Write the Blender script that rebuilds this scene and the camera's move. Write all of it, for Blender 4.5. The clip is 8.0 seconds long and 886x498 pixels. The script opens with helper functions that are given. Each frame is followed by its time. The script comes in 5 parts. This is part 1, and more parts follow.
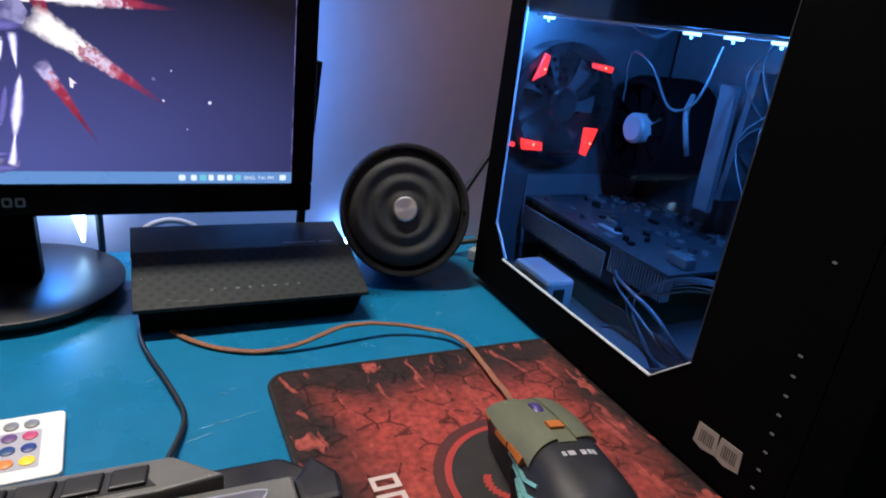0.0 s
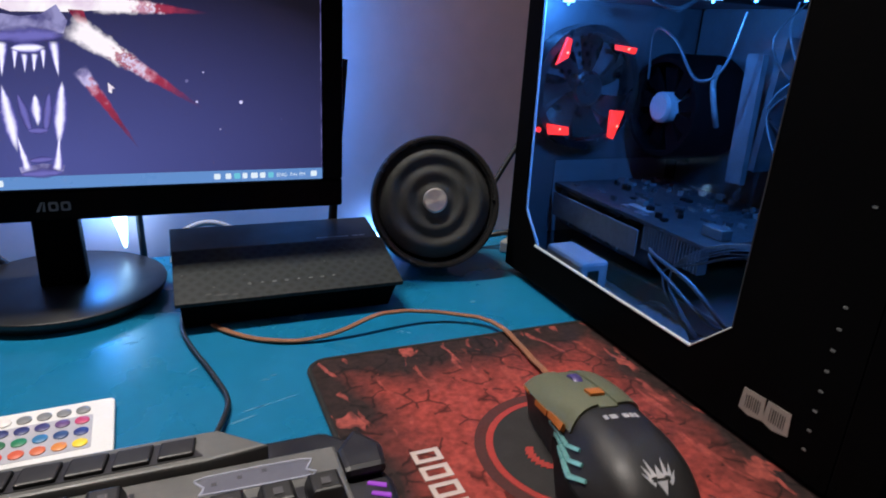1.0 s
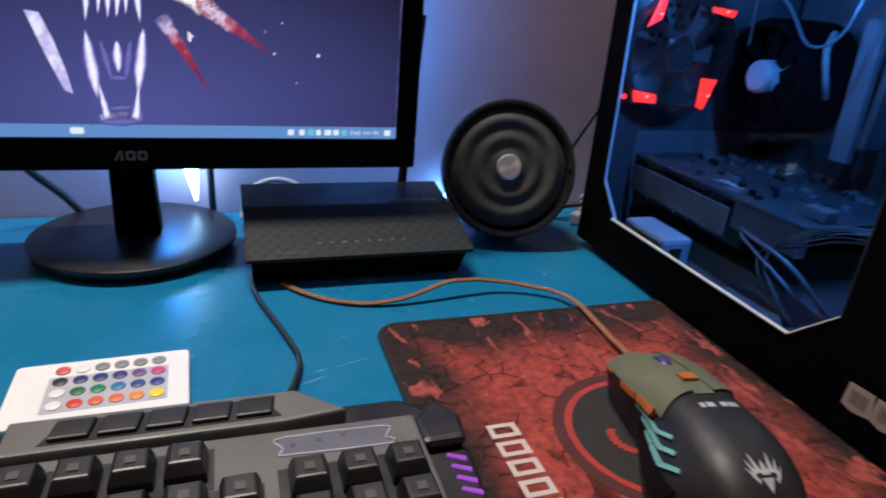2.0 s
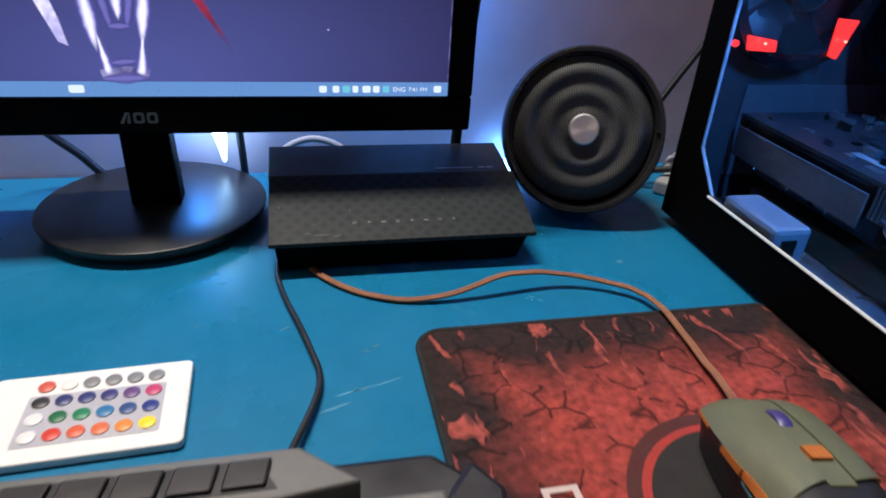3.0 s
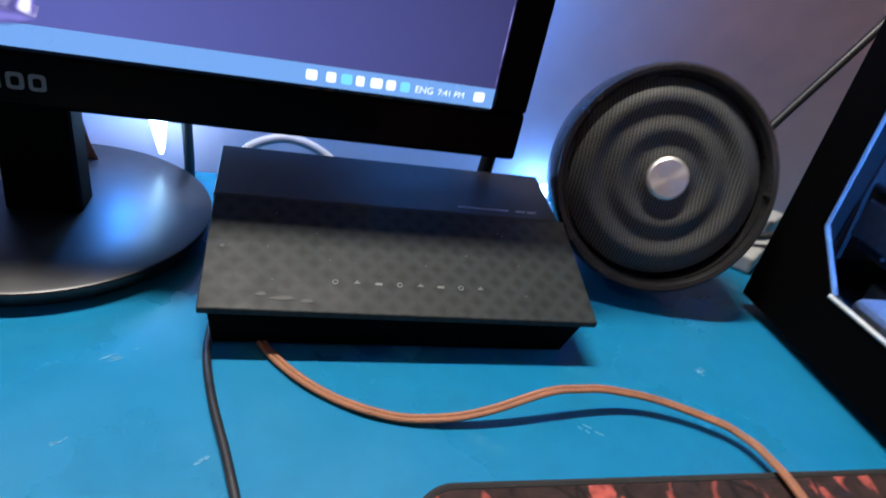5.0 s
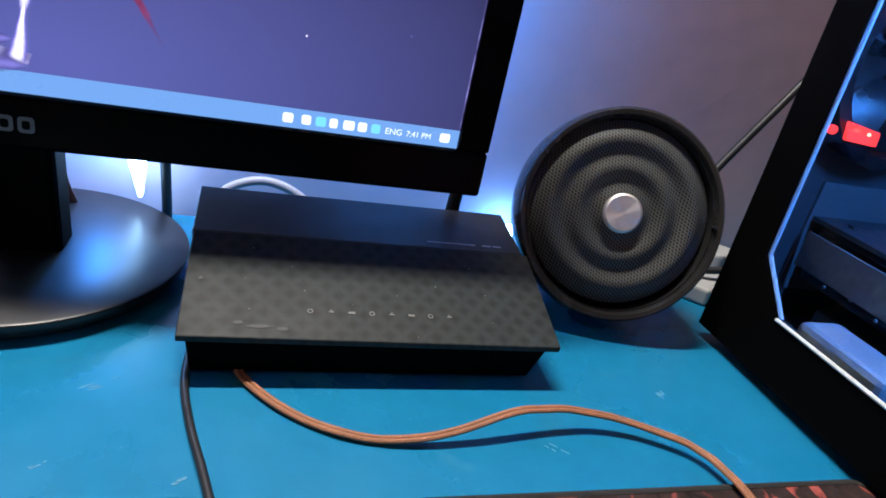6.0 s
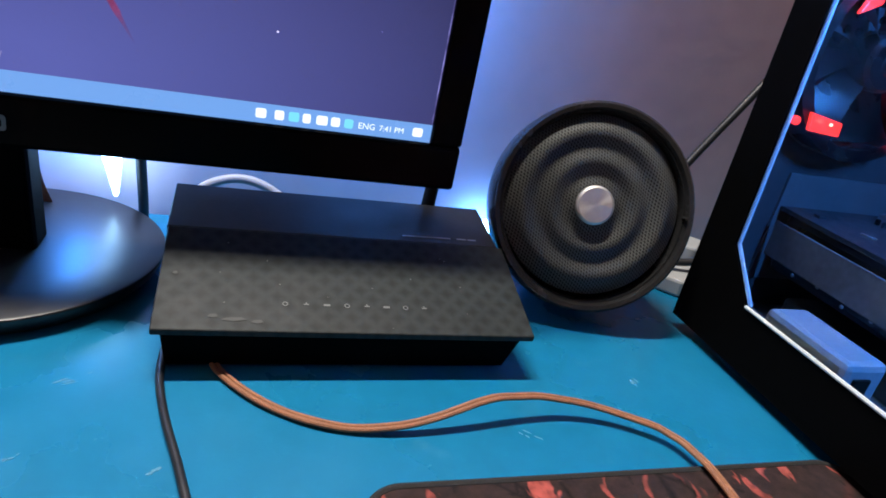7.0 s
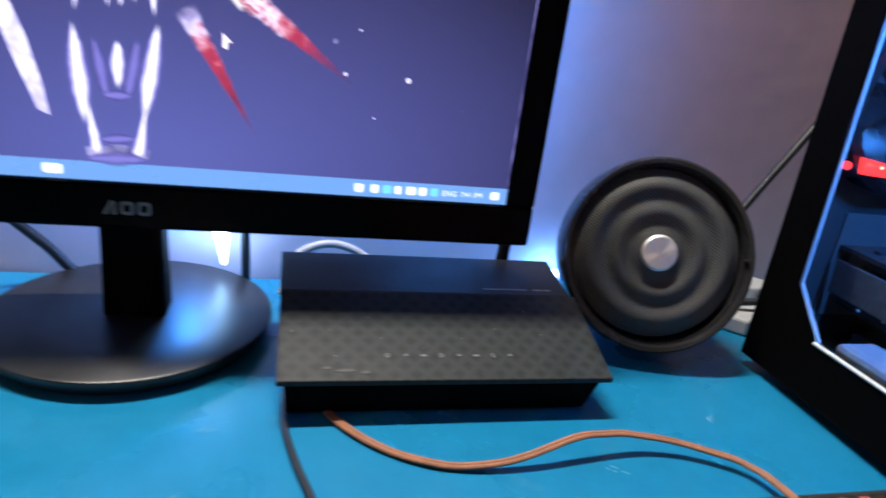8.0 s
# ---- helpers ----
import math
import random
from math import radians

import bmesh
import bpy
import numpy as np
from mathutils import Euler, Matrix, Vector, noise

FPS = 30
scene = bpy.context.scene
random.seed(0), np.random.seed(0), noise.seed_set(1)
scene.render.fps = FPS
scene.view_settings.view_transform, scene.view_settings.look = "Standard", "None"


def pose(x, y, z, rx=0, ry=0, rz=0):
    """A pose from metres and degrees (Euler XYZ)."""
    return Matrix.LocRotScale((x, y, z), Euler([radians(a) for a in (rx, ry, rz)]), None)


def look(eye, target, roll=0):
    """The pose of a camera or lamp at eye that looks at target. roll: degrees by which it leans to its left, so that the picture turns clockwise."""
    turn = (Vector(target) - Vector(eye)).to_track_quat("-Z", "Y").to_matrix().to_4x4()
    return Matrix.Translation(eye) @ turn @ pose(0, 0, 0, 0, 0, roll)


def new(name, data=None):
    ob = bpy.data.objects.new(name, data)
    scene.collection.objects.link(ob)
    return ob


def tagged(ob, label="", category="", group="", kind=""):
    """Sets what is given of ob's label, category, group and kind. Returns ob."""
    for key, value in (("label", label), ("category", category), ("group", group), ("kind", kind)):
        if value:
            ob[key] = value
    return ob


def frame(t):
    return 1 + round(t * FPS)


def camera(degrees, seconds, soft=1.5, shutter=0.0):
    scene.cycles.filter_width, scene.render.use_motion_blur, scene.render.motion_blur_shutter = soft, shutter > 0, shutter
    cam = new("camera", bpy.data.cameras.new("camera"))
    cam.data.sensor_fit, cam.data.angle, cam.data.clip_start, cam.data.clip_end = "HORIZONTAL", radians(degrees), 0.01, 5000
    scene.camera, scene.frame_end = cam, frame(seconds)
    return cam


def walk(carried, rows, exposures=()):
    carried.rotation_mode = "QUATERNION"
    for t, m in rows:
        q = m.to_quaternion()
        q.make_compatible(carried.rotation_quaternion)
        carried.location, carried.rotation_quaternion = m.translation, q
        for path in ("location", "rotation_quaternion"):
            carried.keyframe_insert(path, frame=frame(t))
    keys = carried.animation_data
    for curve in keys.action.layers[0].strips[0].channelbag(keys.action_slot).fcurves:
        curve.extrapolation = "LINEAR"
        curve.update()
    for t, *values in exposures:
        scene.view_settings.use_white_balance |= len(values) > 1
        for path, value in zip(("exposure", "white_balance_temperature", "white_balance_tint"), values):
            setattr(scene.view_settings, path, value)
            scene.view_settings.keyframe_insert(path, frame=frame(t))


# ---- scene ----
cam = camera(70.4, 8.0, soft=1.7, shutter=0.5)
PATH = [
    (0, (-0.258, -0.444, 0.226), (0.596, 1.22, -0.481), 7.2),
    (0.5, (-0.267, -0.452, 0.224), (0.602, 1.237, -0.403), 7.0),
    (1, (-0.26, -0.454, 0.206), (0.504, 1.27, -0.461), 3.4),
    (1.5, (-0.26, -0.447, 0.202), (0.457, 1.273, -0.525), 3.9),
    (2, (-0.273, -0.434, 0.197), (0.349, 1.306, -0.568), 4.8),
    (2.2, (-0.269, -0.423, 0.202), (0.276, 1.309, -0.635), 4.6),
    (3.5, (-0.231, -0.303, 0.197), (0.166, 1.353, -0.852), 4.3),
    (4, (-0.223, -0.243, 0.188), (0.26, 1.343, -0.932), 9.6),
    (4.5, (-0.233, -0.227, 0.169), (0.222, 1.372, -0.943), 10.2),
    (5, (-0.242, -0.232, 0.168), (0.275, 1.43, -0.818), 12.6),
    (5.2, (-0.247, -0.237, 0.176), (0.324, 1.444, -0.744), 14.3),
    (6.3, (-0.243, -0.252, 0.164), (0.349, 1.486, -0.629), 11.9),
    (6.5, (-0.244, -0.253, 0.167), (0.364, 1.487, -0.608), 12.3),
    (7, (-0.239, -0.257, 0.164), (0.387, 1.467, -0.634), 12.0),
    (7.5, (-0.241, -0.261, 0.165), (0.38, 1.505, -0.538), 11.0),
    (8, (-0.265, -0.279, 0.176), (0.213, 1.54, -0.505), 7.5),
]
walk(cam, [(t, look(eye, target, roll)) for t, eye, target, roll in PATH],
     exposures=[(0, 0.15), (0.5, 0.4), (1.0, 0.0), (2.0, -0.05), (3.5, 0.3), (4.0, 0.45), (4.5, 0.4), (5.0, 0.6), (6.5, 0.62), (7.0, 0.55), (7.5, 0.6), (8.0, 0.72)])

# ---- world and lights ----
world = bpy.data.worlds.new("world")
scene.world = world
world.use_nodes = True
world.node_tree.nodes["Background"].inputs[0].default_value = (0.5, 0.5, 0.55, 1)
world.node_tree.nodes["Background"].inputs[1].default_value = 0.05
LED = (0.03, 0.24, 0.92)
CASE_LED = (0.05, 0.28, 1.0)


def lamp(name, kind, m, watts, colour, size=0.1, size_y=None):
    data = bpy.data.lights.new(name, kind)
    data.energy, data.color = watts, colour
    if kind == "AREA":
        data.size = size
        if size_y:
            data.shape, data.size_y = "RECTANGLE", size_y
    else:
        data.shadow_soft_size = size
    ob = new(name, data)
    ob.matrix_world = m
    return ob


# the tube lamp on the wall above the desk
lamp("wall_lamp_light", "AREA", look((-0.40, 0.094, 1.20), (-0.40, 0.0, 0.0)), 18.5, (1.0, 0.94, 0.87), 0.50, 0.04)
# coloured strip on the back of the monitor
lamp("strip_light", "AREA", look((-0.31, 0.0790, 0.078), (-0.31, 0.124, 0.034)), 0.085, LED, 0.35, 0.008)
lamp("strip_light", "AREA", look((-0.166, 0.0790, 0.190), (-0.135, 0.124, 0.190)), 0.24, LED, 0.008, 0.20)
lamp("strip_light", "POINT", Matrix.Translation((-0.324, 0.107, 0.058)), 0.17, LED, 0.004)
lamp("strip_light", "POINT", Matrix.Translation((-0.0810, 0.1105, 0.012)), 0.06, LED, 0.002)
# coloured strip under the drive cage in the computer case
for ly in (-0.159, -0.189, -0.219):
    lamp("case_strip_light", "POINT", Matrix.Translation((0.03, ly, 0.2280)), 1.15, CASE_LED, 0.0008)
lamp("case_strip_light", "POINT", Matrix.Translation((0.03, -0.012, 0.2280)), 0.6, CASE_LED, 0.0008)
for fx, fz in ((0.033, 0.192), (0.092, 0.197), (0.091, 0.134), (0.034, 0.132)):
    lamp("fan_light", "POINT", Matrix.Translation((fx, -0.014, fz)), 0.004, (1.0, 0.03, 0.02), 0.0008)


# ---- materials ----
def mat(name, colour, rough=0.5, metal=0.0, spec=0.5, vary=0.12, scale=40.0, bump=0.0, bump_scale=400.0, emit=None, power=0.0,
        rough_vary=0.08, coat=0.0):
    """A surface with colour variation at two scales, uneven gloss and fine relief."""
    m = bpy.data.materials.new(name)
    m.use_nodes = True
    nt = m.node_tree
    b = nt.nodes["Principled BSDF"]
    b.inputs["Roughness"].default_value = rough
    b.inputs["Metallic"].default_value = metal
    b.inputs["Specular IOR Level"].default_value = spec
    b.inputs["Coat Weight"].default_value = coat
    b.inputs["Coat Roughness"].default_value = 0.08
    co = nt.nodes.new("ShaderNodeTexCoord")
    n1 = nt.nodes.new("ShaderNodeTexNoise")
    n1.inputs["Scale"].default_value, n1.inputs["Detail"].default_value = scale, 6
    n2 = nt.nodes.new("ShaderNodeTexNoise")
    n2.inputs["Scale"].default_value, n2.inputs["Detail"].default_value = scale * 9, 3
    for n in (n1, n2):
        nt.links.new(co.outputs["Object"], n.inputs["Vector"])
    add = nt.nodes.new("ShaderNodeMath")
    add.operation = "ADD"
    nt.links.new(n1.outputs["Fac"], add.inputs[0])
    nt.links.new(n2.outputs["Fac"], add.inputs[1])
    ramp = nt.nodes.new("ShaderNodeMapRange")
    ramp.inputs["From Min"].default_value, ramp.inputs["From Max"].default_value = 0.6, 1.4
    ramp.inputs["To Min"].default_value, ramp.inputs["To Max"].default_value = 1 - vary, 1 + vary
    nt.links.new(add.outputs[0], ramp.inputs["Value"])
    mul = nt.nodes.new("ShaderNodeVectorMath")
    mul.operation = "SCALE"
    mul.inputs[0].default_value = colour
    nt.links.new(ramp.outputs[0], mul.inputs["Scale"])
    nt.links.new(mul.outputs[0], b.inputs["Base Color"])
    rr = nt.nodes.new("ShaderNodeMapRange")
    rr.inputs["From Min"].default_value, rr.inputs["From Max"].default_value = 0.3, 0.7
    rr.inputs["To Min"].default_value, rr.inputs["To Max"].default_value = max(0.02, rough - rough_vary), min(1, rough + rough_vary)
    nt.links.new(n1.outputs["Fac"], rr.inputs["Value"])
    nt.links.new(rr.outputs[0], b.inputs["Roughness"])
    if bump:
        n3 = nt.nodes.new("ShaderNodeTexNoise")
        n3.inputs["Scale"].default_value, n3.inputs["Detail"].default_value = bump_scale, 4
        nt.links.new(co.outputs["Object"], n3.inputs["Vector"])
        bp = nt.nodes.new("ShaderNodeBump")
        bp.inputs["Strength"].default_value, bp.inputs["Distance"].default_value = bump, 0.0006
        nt.links.new(n3.outputs["Fac"], bp.inputs["Height"])
        nt.links.new(bp.outputs[0], b.inputs["Normal"])
    if emit:
        b.inputs["Emission Color"].default_value = (*emit, 1)
        b.inputs["Emission Strength"].default_value = power
    return m


def node_math(nt, op, a, b_in=None, clamp=False):
    n = nt.nodes.new("ShaderNodeMath")
    n.operation, n.use_clamp = op, clamp
    for i, v in enumerate((a, b_in)):
        if v is None:
            continue
        if isinstance(v, (int, float)):
            n.inputs[i].default_value = v
        else:
            nt.links.new(v, n.inputs[i])
    return n.outputs[0]


def weave_mat():
    """Black router plastic moulded with a fine diagonal weave."""
    m = mat("router_weave", (0.0085, 0.0117, 0.0120), 0.55, spec=0.28, vary=0.25, scale=60)
    nt = m.node_tree
    b = nt.nodes["Principled BSDF"]
    sep = nt.nodes.new("ShaderNodeSeparateXYZ")
    co = nt.nodes.new("ShaderNodeTexCoord")
    nt.links.new(co.outputs["Object"], sep.inputs[0])
    u = node_math(nt, "ADD", sep.outputs["X"], sep.outputs["Y"])
    v = node_math(nt, "SUBTRACT", sep.outputs["X"], sep.outputs["Y"])
    su = node_math(nt, "SINE", node_math(nt, "MULTIPLY", u, 620.0))
    sv = node_math(nt, "SINE", node_math(nt, "MULTIPLY", v, 620.0))
    h = node_math(nt, "MAXIMUM", su, sv)
    bp = nt.nodes.new("ShaderNodeBump")
    tone = nt.nodes.new("ShaderNodeMapRange")
    tone.inputs["From Min"].default_value, tone.inputs["To Min"].default_value, tone.inputs["To Max"].default_value = -0.8, 0.55, 1.6
    nt.links.new(h, tone.inputs["Value"])
    ink = nt.nodes.new("ShaderNodeVectorMath")
    ink.operation = "SCALE"
    nt.links.new(b.inputs["Base Color"].links[0].from_socket, ink.inputs[0])
    nt.links.new(tone.outputs[0], ink.inputs["Scale"])
    nt.links.new(ink.outputs[0], b.inputs["Base Color"])
    bp.inputs["Strength"].default_value, bp.inputs["Distance"].default_value = 0.05, 0.0005
    nt.links.new(h, bp.inputs["Height"])
    nt.links.new(bp.outputs[0], b.inputs["Normal"])
    return m


def grille_mat():
    """Dark punched-metal mesh."""
    m = mat("speaker_grille", (0.035, 0.035, 0.034), 0.6, spec=0.25, vary=0.1)
    nt = m.node_tree
    b = nt.nodes["Principled BSDF"]
    co = nt.nodes.new("ShaderNodeTexCoord")
    sep = nt.nodes.new("ShaderNodeSeparateXYZ")
    nt.links.new(co.outputs["Object"], sep.inputs[0])
    k = 4200.0
    a = node_math(nt, "SINE", node_math(nt, "MULTIPLY", sep.outputs["X"], k))
    s = node_math(nt, "ADD", node_math(nt, "MULTIPLY", sep.outputs["X"], 0.5 * k), node_math(nt, "MULTIPLY", sep.outputs["Z"], 0.866 * k))
    c = node_math(nt, "SINE", s)
    hole = node_math(nt, "GREATER_THAN", node_math(nt, "ADD", a, c), 0.35)
    mix = nt.nodes.new("ShaderNodeMix")
    mix.data_type = "RGBA"
    nt.links.new(hole, mix.inputs["Factor"])
    mix.inputs["A"].default_value = (0.072, 0.075, 0.072, 1)
    mix.inputs["B"].default_value = (0.004, 0.004, 0.004, 1)
    nt.links.new(mix.outputs["Result"], b.inputs["Base Color"])
    bp = nt.nodes.new("ShaderNodeBump")
    bp.invert = True
    bp.inputs["Strength"].default_value, bp.inputs["Distance"].default_value = 0.5, 0.0005
    nt.links.new(hole, bp.inputs["Height"])
    nt.links.new(bp.outputs[0], b.inputs["Normal"])
    return m


def pad_mat():
    """Woven cloth printed with a red cracked pattern, black towards the printed margin."""
    m = bpy.data.materials.new("pad_print")
    m.use_nodes = True
    nt = m.node_tree
    b = nt.nodes["Principled BSDF"]
    b.inputs["Roughness"].default_value = 0.85
    b.inputs["Specular IOR Level"].default_value = 0.25
    co = nt.nodes.new("ShaderNodeTexCoord")
    warp = nt.nodes.new("ShaderNodeTexNoise")
    warp.inputs["Scale"].default_value, warp.inputs["Detail"].default_value = 40, 4
    nt.links.new(co.outputs["Object"], warp.inputs["Vector"])
    off = nt.nodes.new("ShaderNodeVectorMath")
    off.operation = "MULTIPLY_ADD"
    nt.links.new(warp.outputs["Color"], off.inputs[0])
    off.inputs[1].default_value = (0.016, 0.016, 0)
    nt.links.new(co.outputs["Object"], off.inputs[2])
    crack = nt.nodes.new("ShaderNodeTexVoronoi")
    crack.feature = "DISTANCE_TO_EDGE"
    crack.inputs["Scale"].default_value = 58
    nt.links.new(off.outputs[0], crack.inputs["Vector"])
    big = nt.nodes.new("ShaderNodeTexNoise")
    big.inputs["Scale"].default_value, big.inputs["Detail"].default_value = 26, 7
    nt.links.new(co.outputs["Object"], big.inputs["Vector"])
    sep = nt.nodes.new("ShaderNodeSeparateXYZ")
    nt.links.new(co.outputs["Object"], sep.inputs[0])
    # distance from the printed middle, to fade the print into its black margin
    dx = node_math(nt, "MULTIPLY", node_math(nt, "ABSOLUTE", sep.outputs["X"]), 1 / 0.110)
    dy = node_math(nt, "MULTIPLY", node_math(nt, "ABSOLUTE", sep.outputs["Y"]), 1 / 0.130)
    d = node_math(nt, "MAXIMUM", dx, dy)
    rim = nt.nodes.new("ShaderNodeMapRange")
    rim.inputs["From Min"].default_value, rim.inputs["From Max"].default_value = 0.45, 0.98
    nt.links.new(d, rim.inputs["Value"])
    fade = node_math(nt, "ADD", node_math(nt, "MULTIPLY", rim.outputs[0], 0.9), node_math(nt, "MULTIPLY", big.outputs["Fac"], 0.9))
    fade = node_math(nt, "SUBTRACT", fade, 0.50, True)
    red = nt.nodes.new("ShaderNodeValToRGB")
    red.color_ramp.elements[0].position, red.color_ramp.elements[0].color = 0.05, (0.27, 0.042, 0.032, 1)
    red.color_ramp.elements[1].position, red.color_ramp.elements[1].color = 0.62, (0.022, 0.012, 0.011, 1)
    nt.links.new(fade, red.inputs["Fac"])
    # dark cracks, in places only
    cm = nt.nodes.new("ShaderNodeMapRange")
    cm.inputs["From Min"].default_value, cm.inputs["From Max"].default_value = 0.0, 0.07
    cm.inputs["To Min"].default_value, cm.inputs["To Max"].default_value = 0.18, 1.0
    nt.links.new(crack.outputs["Distance"], cm.inputs["Value"])
    part_only = node_math(nt, "GREATER_THAN", warp.outputs["Fac"], 0.5)
    cf = node_math(nt, "MAXIMUM", cm.outputs[0], part_only)
    dark = nt.nodes.new("ShaderNodeVectorMath")
    dark.operation = "SCALE"
    nt.links.new(red.outputs["Color"], dark.inputs[0])
    nt.links.new(cf, dark.inputs["Scale"])
    # bright red shards and scratches
    st = nt.nodes.new("ShaderNodeMapping")
    st.inputs["Scale"].default_value = (1.0, 0.32, 1.0)
    st.inputs["Rotation"].default_value = (0, 0, 0.25)
    nt.links.new(off.outputs[0], st.inputs["Vector"])
    shard = nt.nodes.new("ShaderNodeTexNoise")
    shard.inputs["Scale"].default_value, shard.inputs["Detail"].default_value, shard.inputs["Distortion"].default_value = 105, 2, 0.8
    nt.links.new(st.outputs[0], shard.inputs["Vector"])
    sr = nt.nodes.new("ShaderNodeMapRange")
    sr.inputs["From Min"].default_value, sr.inputs["From Max"].default_value = 0.60, 0.66
    nt.links.new(shard.outputs["Fac"], sr.inputs["Value"])
    sf = node_math(nt, "MULTIPLY", sr.outputs[0], node_math(nt, "ADD", 0.25, rim.outputs[0], True))
    mix = nt.nodes.new("ShaderNodeMix")
    mix.data_type = "RGBA"
    nt.links.new(node_math(nt, "MULTIPLY", sf, 0.8), mix.inputs["Factor"])
    nt.links.new(dark.outputs[0], mix.inputs["A"])
    mix.inputs["B"].default_value = (0.34, 0.070, 0.055, 1)
    fine = nt.nodes.new("ShaderNodeTexNoise")
    fine.inputs["Scale"].default_value, fine.inputs["Detail"].default_value = 240, 5
    nt.links.new(co.outputs["Object"], fine.inputs["Vector"])
    fr = nt.nodes.new("ShaderNodeMapRange")
    fr.inputs["From Min"].default_value, fr.inputs["From Max"].default_value = 0.3, 0.7
    fr.inputs["To Min"].default_value, fr.inputs["To Max"].default_value = 0.6, 1.35
    nt.links.new(fine.outputs["Fac"], fr.inputs["Value"])
    mott = nt.nodes.new("ShaderNodeVectorMath")
    mott.operation = "SCALE"
    nt.links.new(mix.outputs["Result"], mott.inputs[0])
    nt.links.new(fr.outputs[0], mott.inputs["Scale"])
    nt.links.new(mott.outputs[0], b.inputs["Base Color"])
    cloth = nt.nodes.new("ShaderNodeTexNoise")
    cloth.inputs["Scale"].default_value = 1800
    nt.links.new(co.outputs["Object"], cloth.inputs["Vector"])
    bp = nt.nodes.new("ShaderNodeBump")
    bp.inputs["Strength"].default_value, bp.inputs["Distance"].default_value = 0.25, 0.0004
    nt.links.new(cloth.outputs["Fac"], bp.inputs["Height"])
    nt.links.new(bp.outputs[0], b.inputs["Normal"])
    return m


def brushed_mat():
    """Turned aluminium with rings round its axis."""
    m = mat("turned_aluminium", (0.74, 0.73, 0.70), 0.30, metal=0.75, vary=0.05)
    nt = m.node_tree
    b = nt.nodes["Principled BSDF"]
    co = nt.nodes.new("ShaderNodeTexCoord")
    w = nt.nodes.new("ShaderNodeTexGradient")
    w.gradient_type = "RADIAL"
    mp = nt.nodes.new("ShaderNodeMapping")
    mp.inputs["Rotation"].default_value = (math.pi / 2, 0, 0)
    nt.links.new(co.outputs["Object"], mp.inputs["Vector"])
    nt.links.new(mp.outputs[0], w.inputs["Vector"])
    s = node_math(nt, "SINE", node_math(nt, "MULTIPLY", w.outputs["Fac"], 25.13))
    r = nt.nodes.new("ShaderNodeMapRange")
    r.inputs["From Min"].default_value, r.inputs["To Min"].default_value, r.inputs["To Max"].default_value = -1.0, 0.30, 0.50
    nt.links.new(s, r.inputs["Value"])
    nt.links.new(r.outputs[0], b.inputs["Roughness"])
    b.inputs["Anisotropic"].default_value = 0.85
    tan = nt.nodes.new("ShaderNodeTangent")
    tan.direction_type, tan.axis = "RADIAL", "Y"
    nt.links.new(tan.outputs[0], b.inputs["Tangent"])
    return m


def screen_mat():
    """Lit panel: a dark violet picture that is brighter towards its foot and darker in its far corner."""
    m = bpy.data.materials.new("lit_panel")
    m.use_nodes = True
    nt = m.node_tree
    b = nt.nodes["Principled BSDF"]
    b.inputs["Base Color"].default_value = (0.01, 0.01, 0.012, 1)
    b.inputs["Roughness"].default_value = 0.35
    co = nt.nodes.new("ShaderNodeTexCoord")
    sep = nt.nodes.new("ShaderNodeSeparateXYZ")
    nt.links.new(co.outputs["Object"], sep.inputs[0])
    dx = node_math(nt, "SUBTRACT", sep.outputs["X"], 0.01)
    dz = node_math(nt, "ADD", sep.outputs["Z"], 0.09)
    r = node_math(nt, "SQRT", node_math(nt, "ADD", node_math(nt, "MULTIPLY", dx, dx),
                                        node_math(nt, "MULTIPLY", node_math(nt, "MULTIPLY", dz, dz), 4.0)))
    ramp = nt.nodes.new("ShaderNodeValToRGB")
    ramp.color_ramp.elements[0].position, ramp.color_ramp.elements[0].color = 0.02, (0.080, 0.092, 0.33, 1)
    ramp.color_ramp.elements[1].position, ramp.color_ramp.elements[1].color = 0.275, (0.005, 0.0045, 0.012, 1)
    mid = ramp.color_ramp.elements.new(0.145)
    mid.color = (0.044, 0.048, 0.175, 1)
    nt.links.new(r, ramp.inputs["Fac"])
    nt.links.new(ramp.outputs["Color"], b.inputs["Emission Color"])
    b.inputs["Emission Strength"].default_value = 0.90
    return m


def glass_mat():
    m = bpy.data.materials.new("acrylic_pane")
    m.use_nodes = True
    b = m.node_tree.nodes["Principled BSDF"]
    b.inputs["Base Color"].default_value = (0.66, 0.72, 0.76, 1)
    b.inputs["Transmission Weight"].default_value = 1.0
    b.inputs["Roughness"].default_value = 0.02
    b.inputs["IOR"].default_value = 1.15
    return m


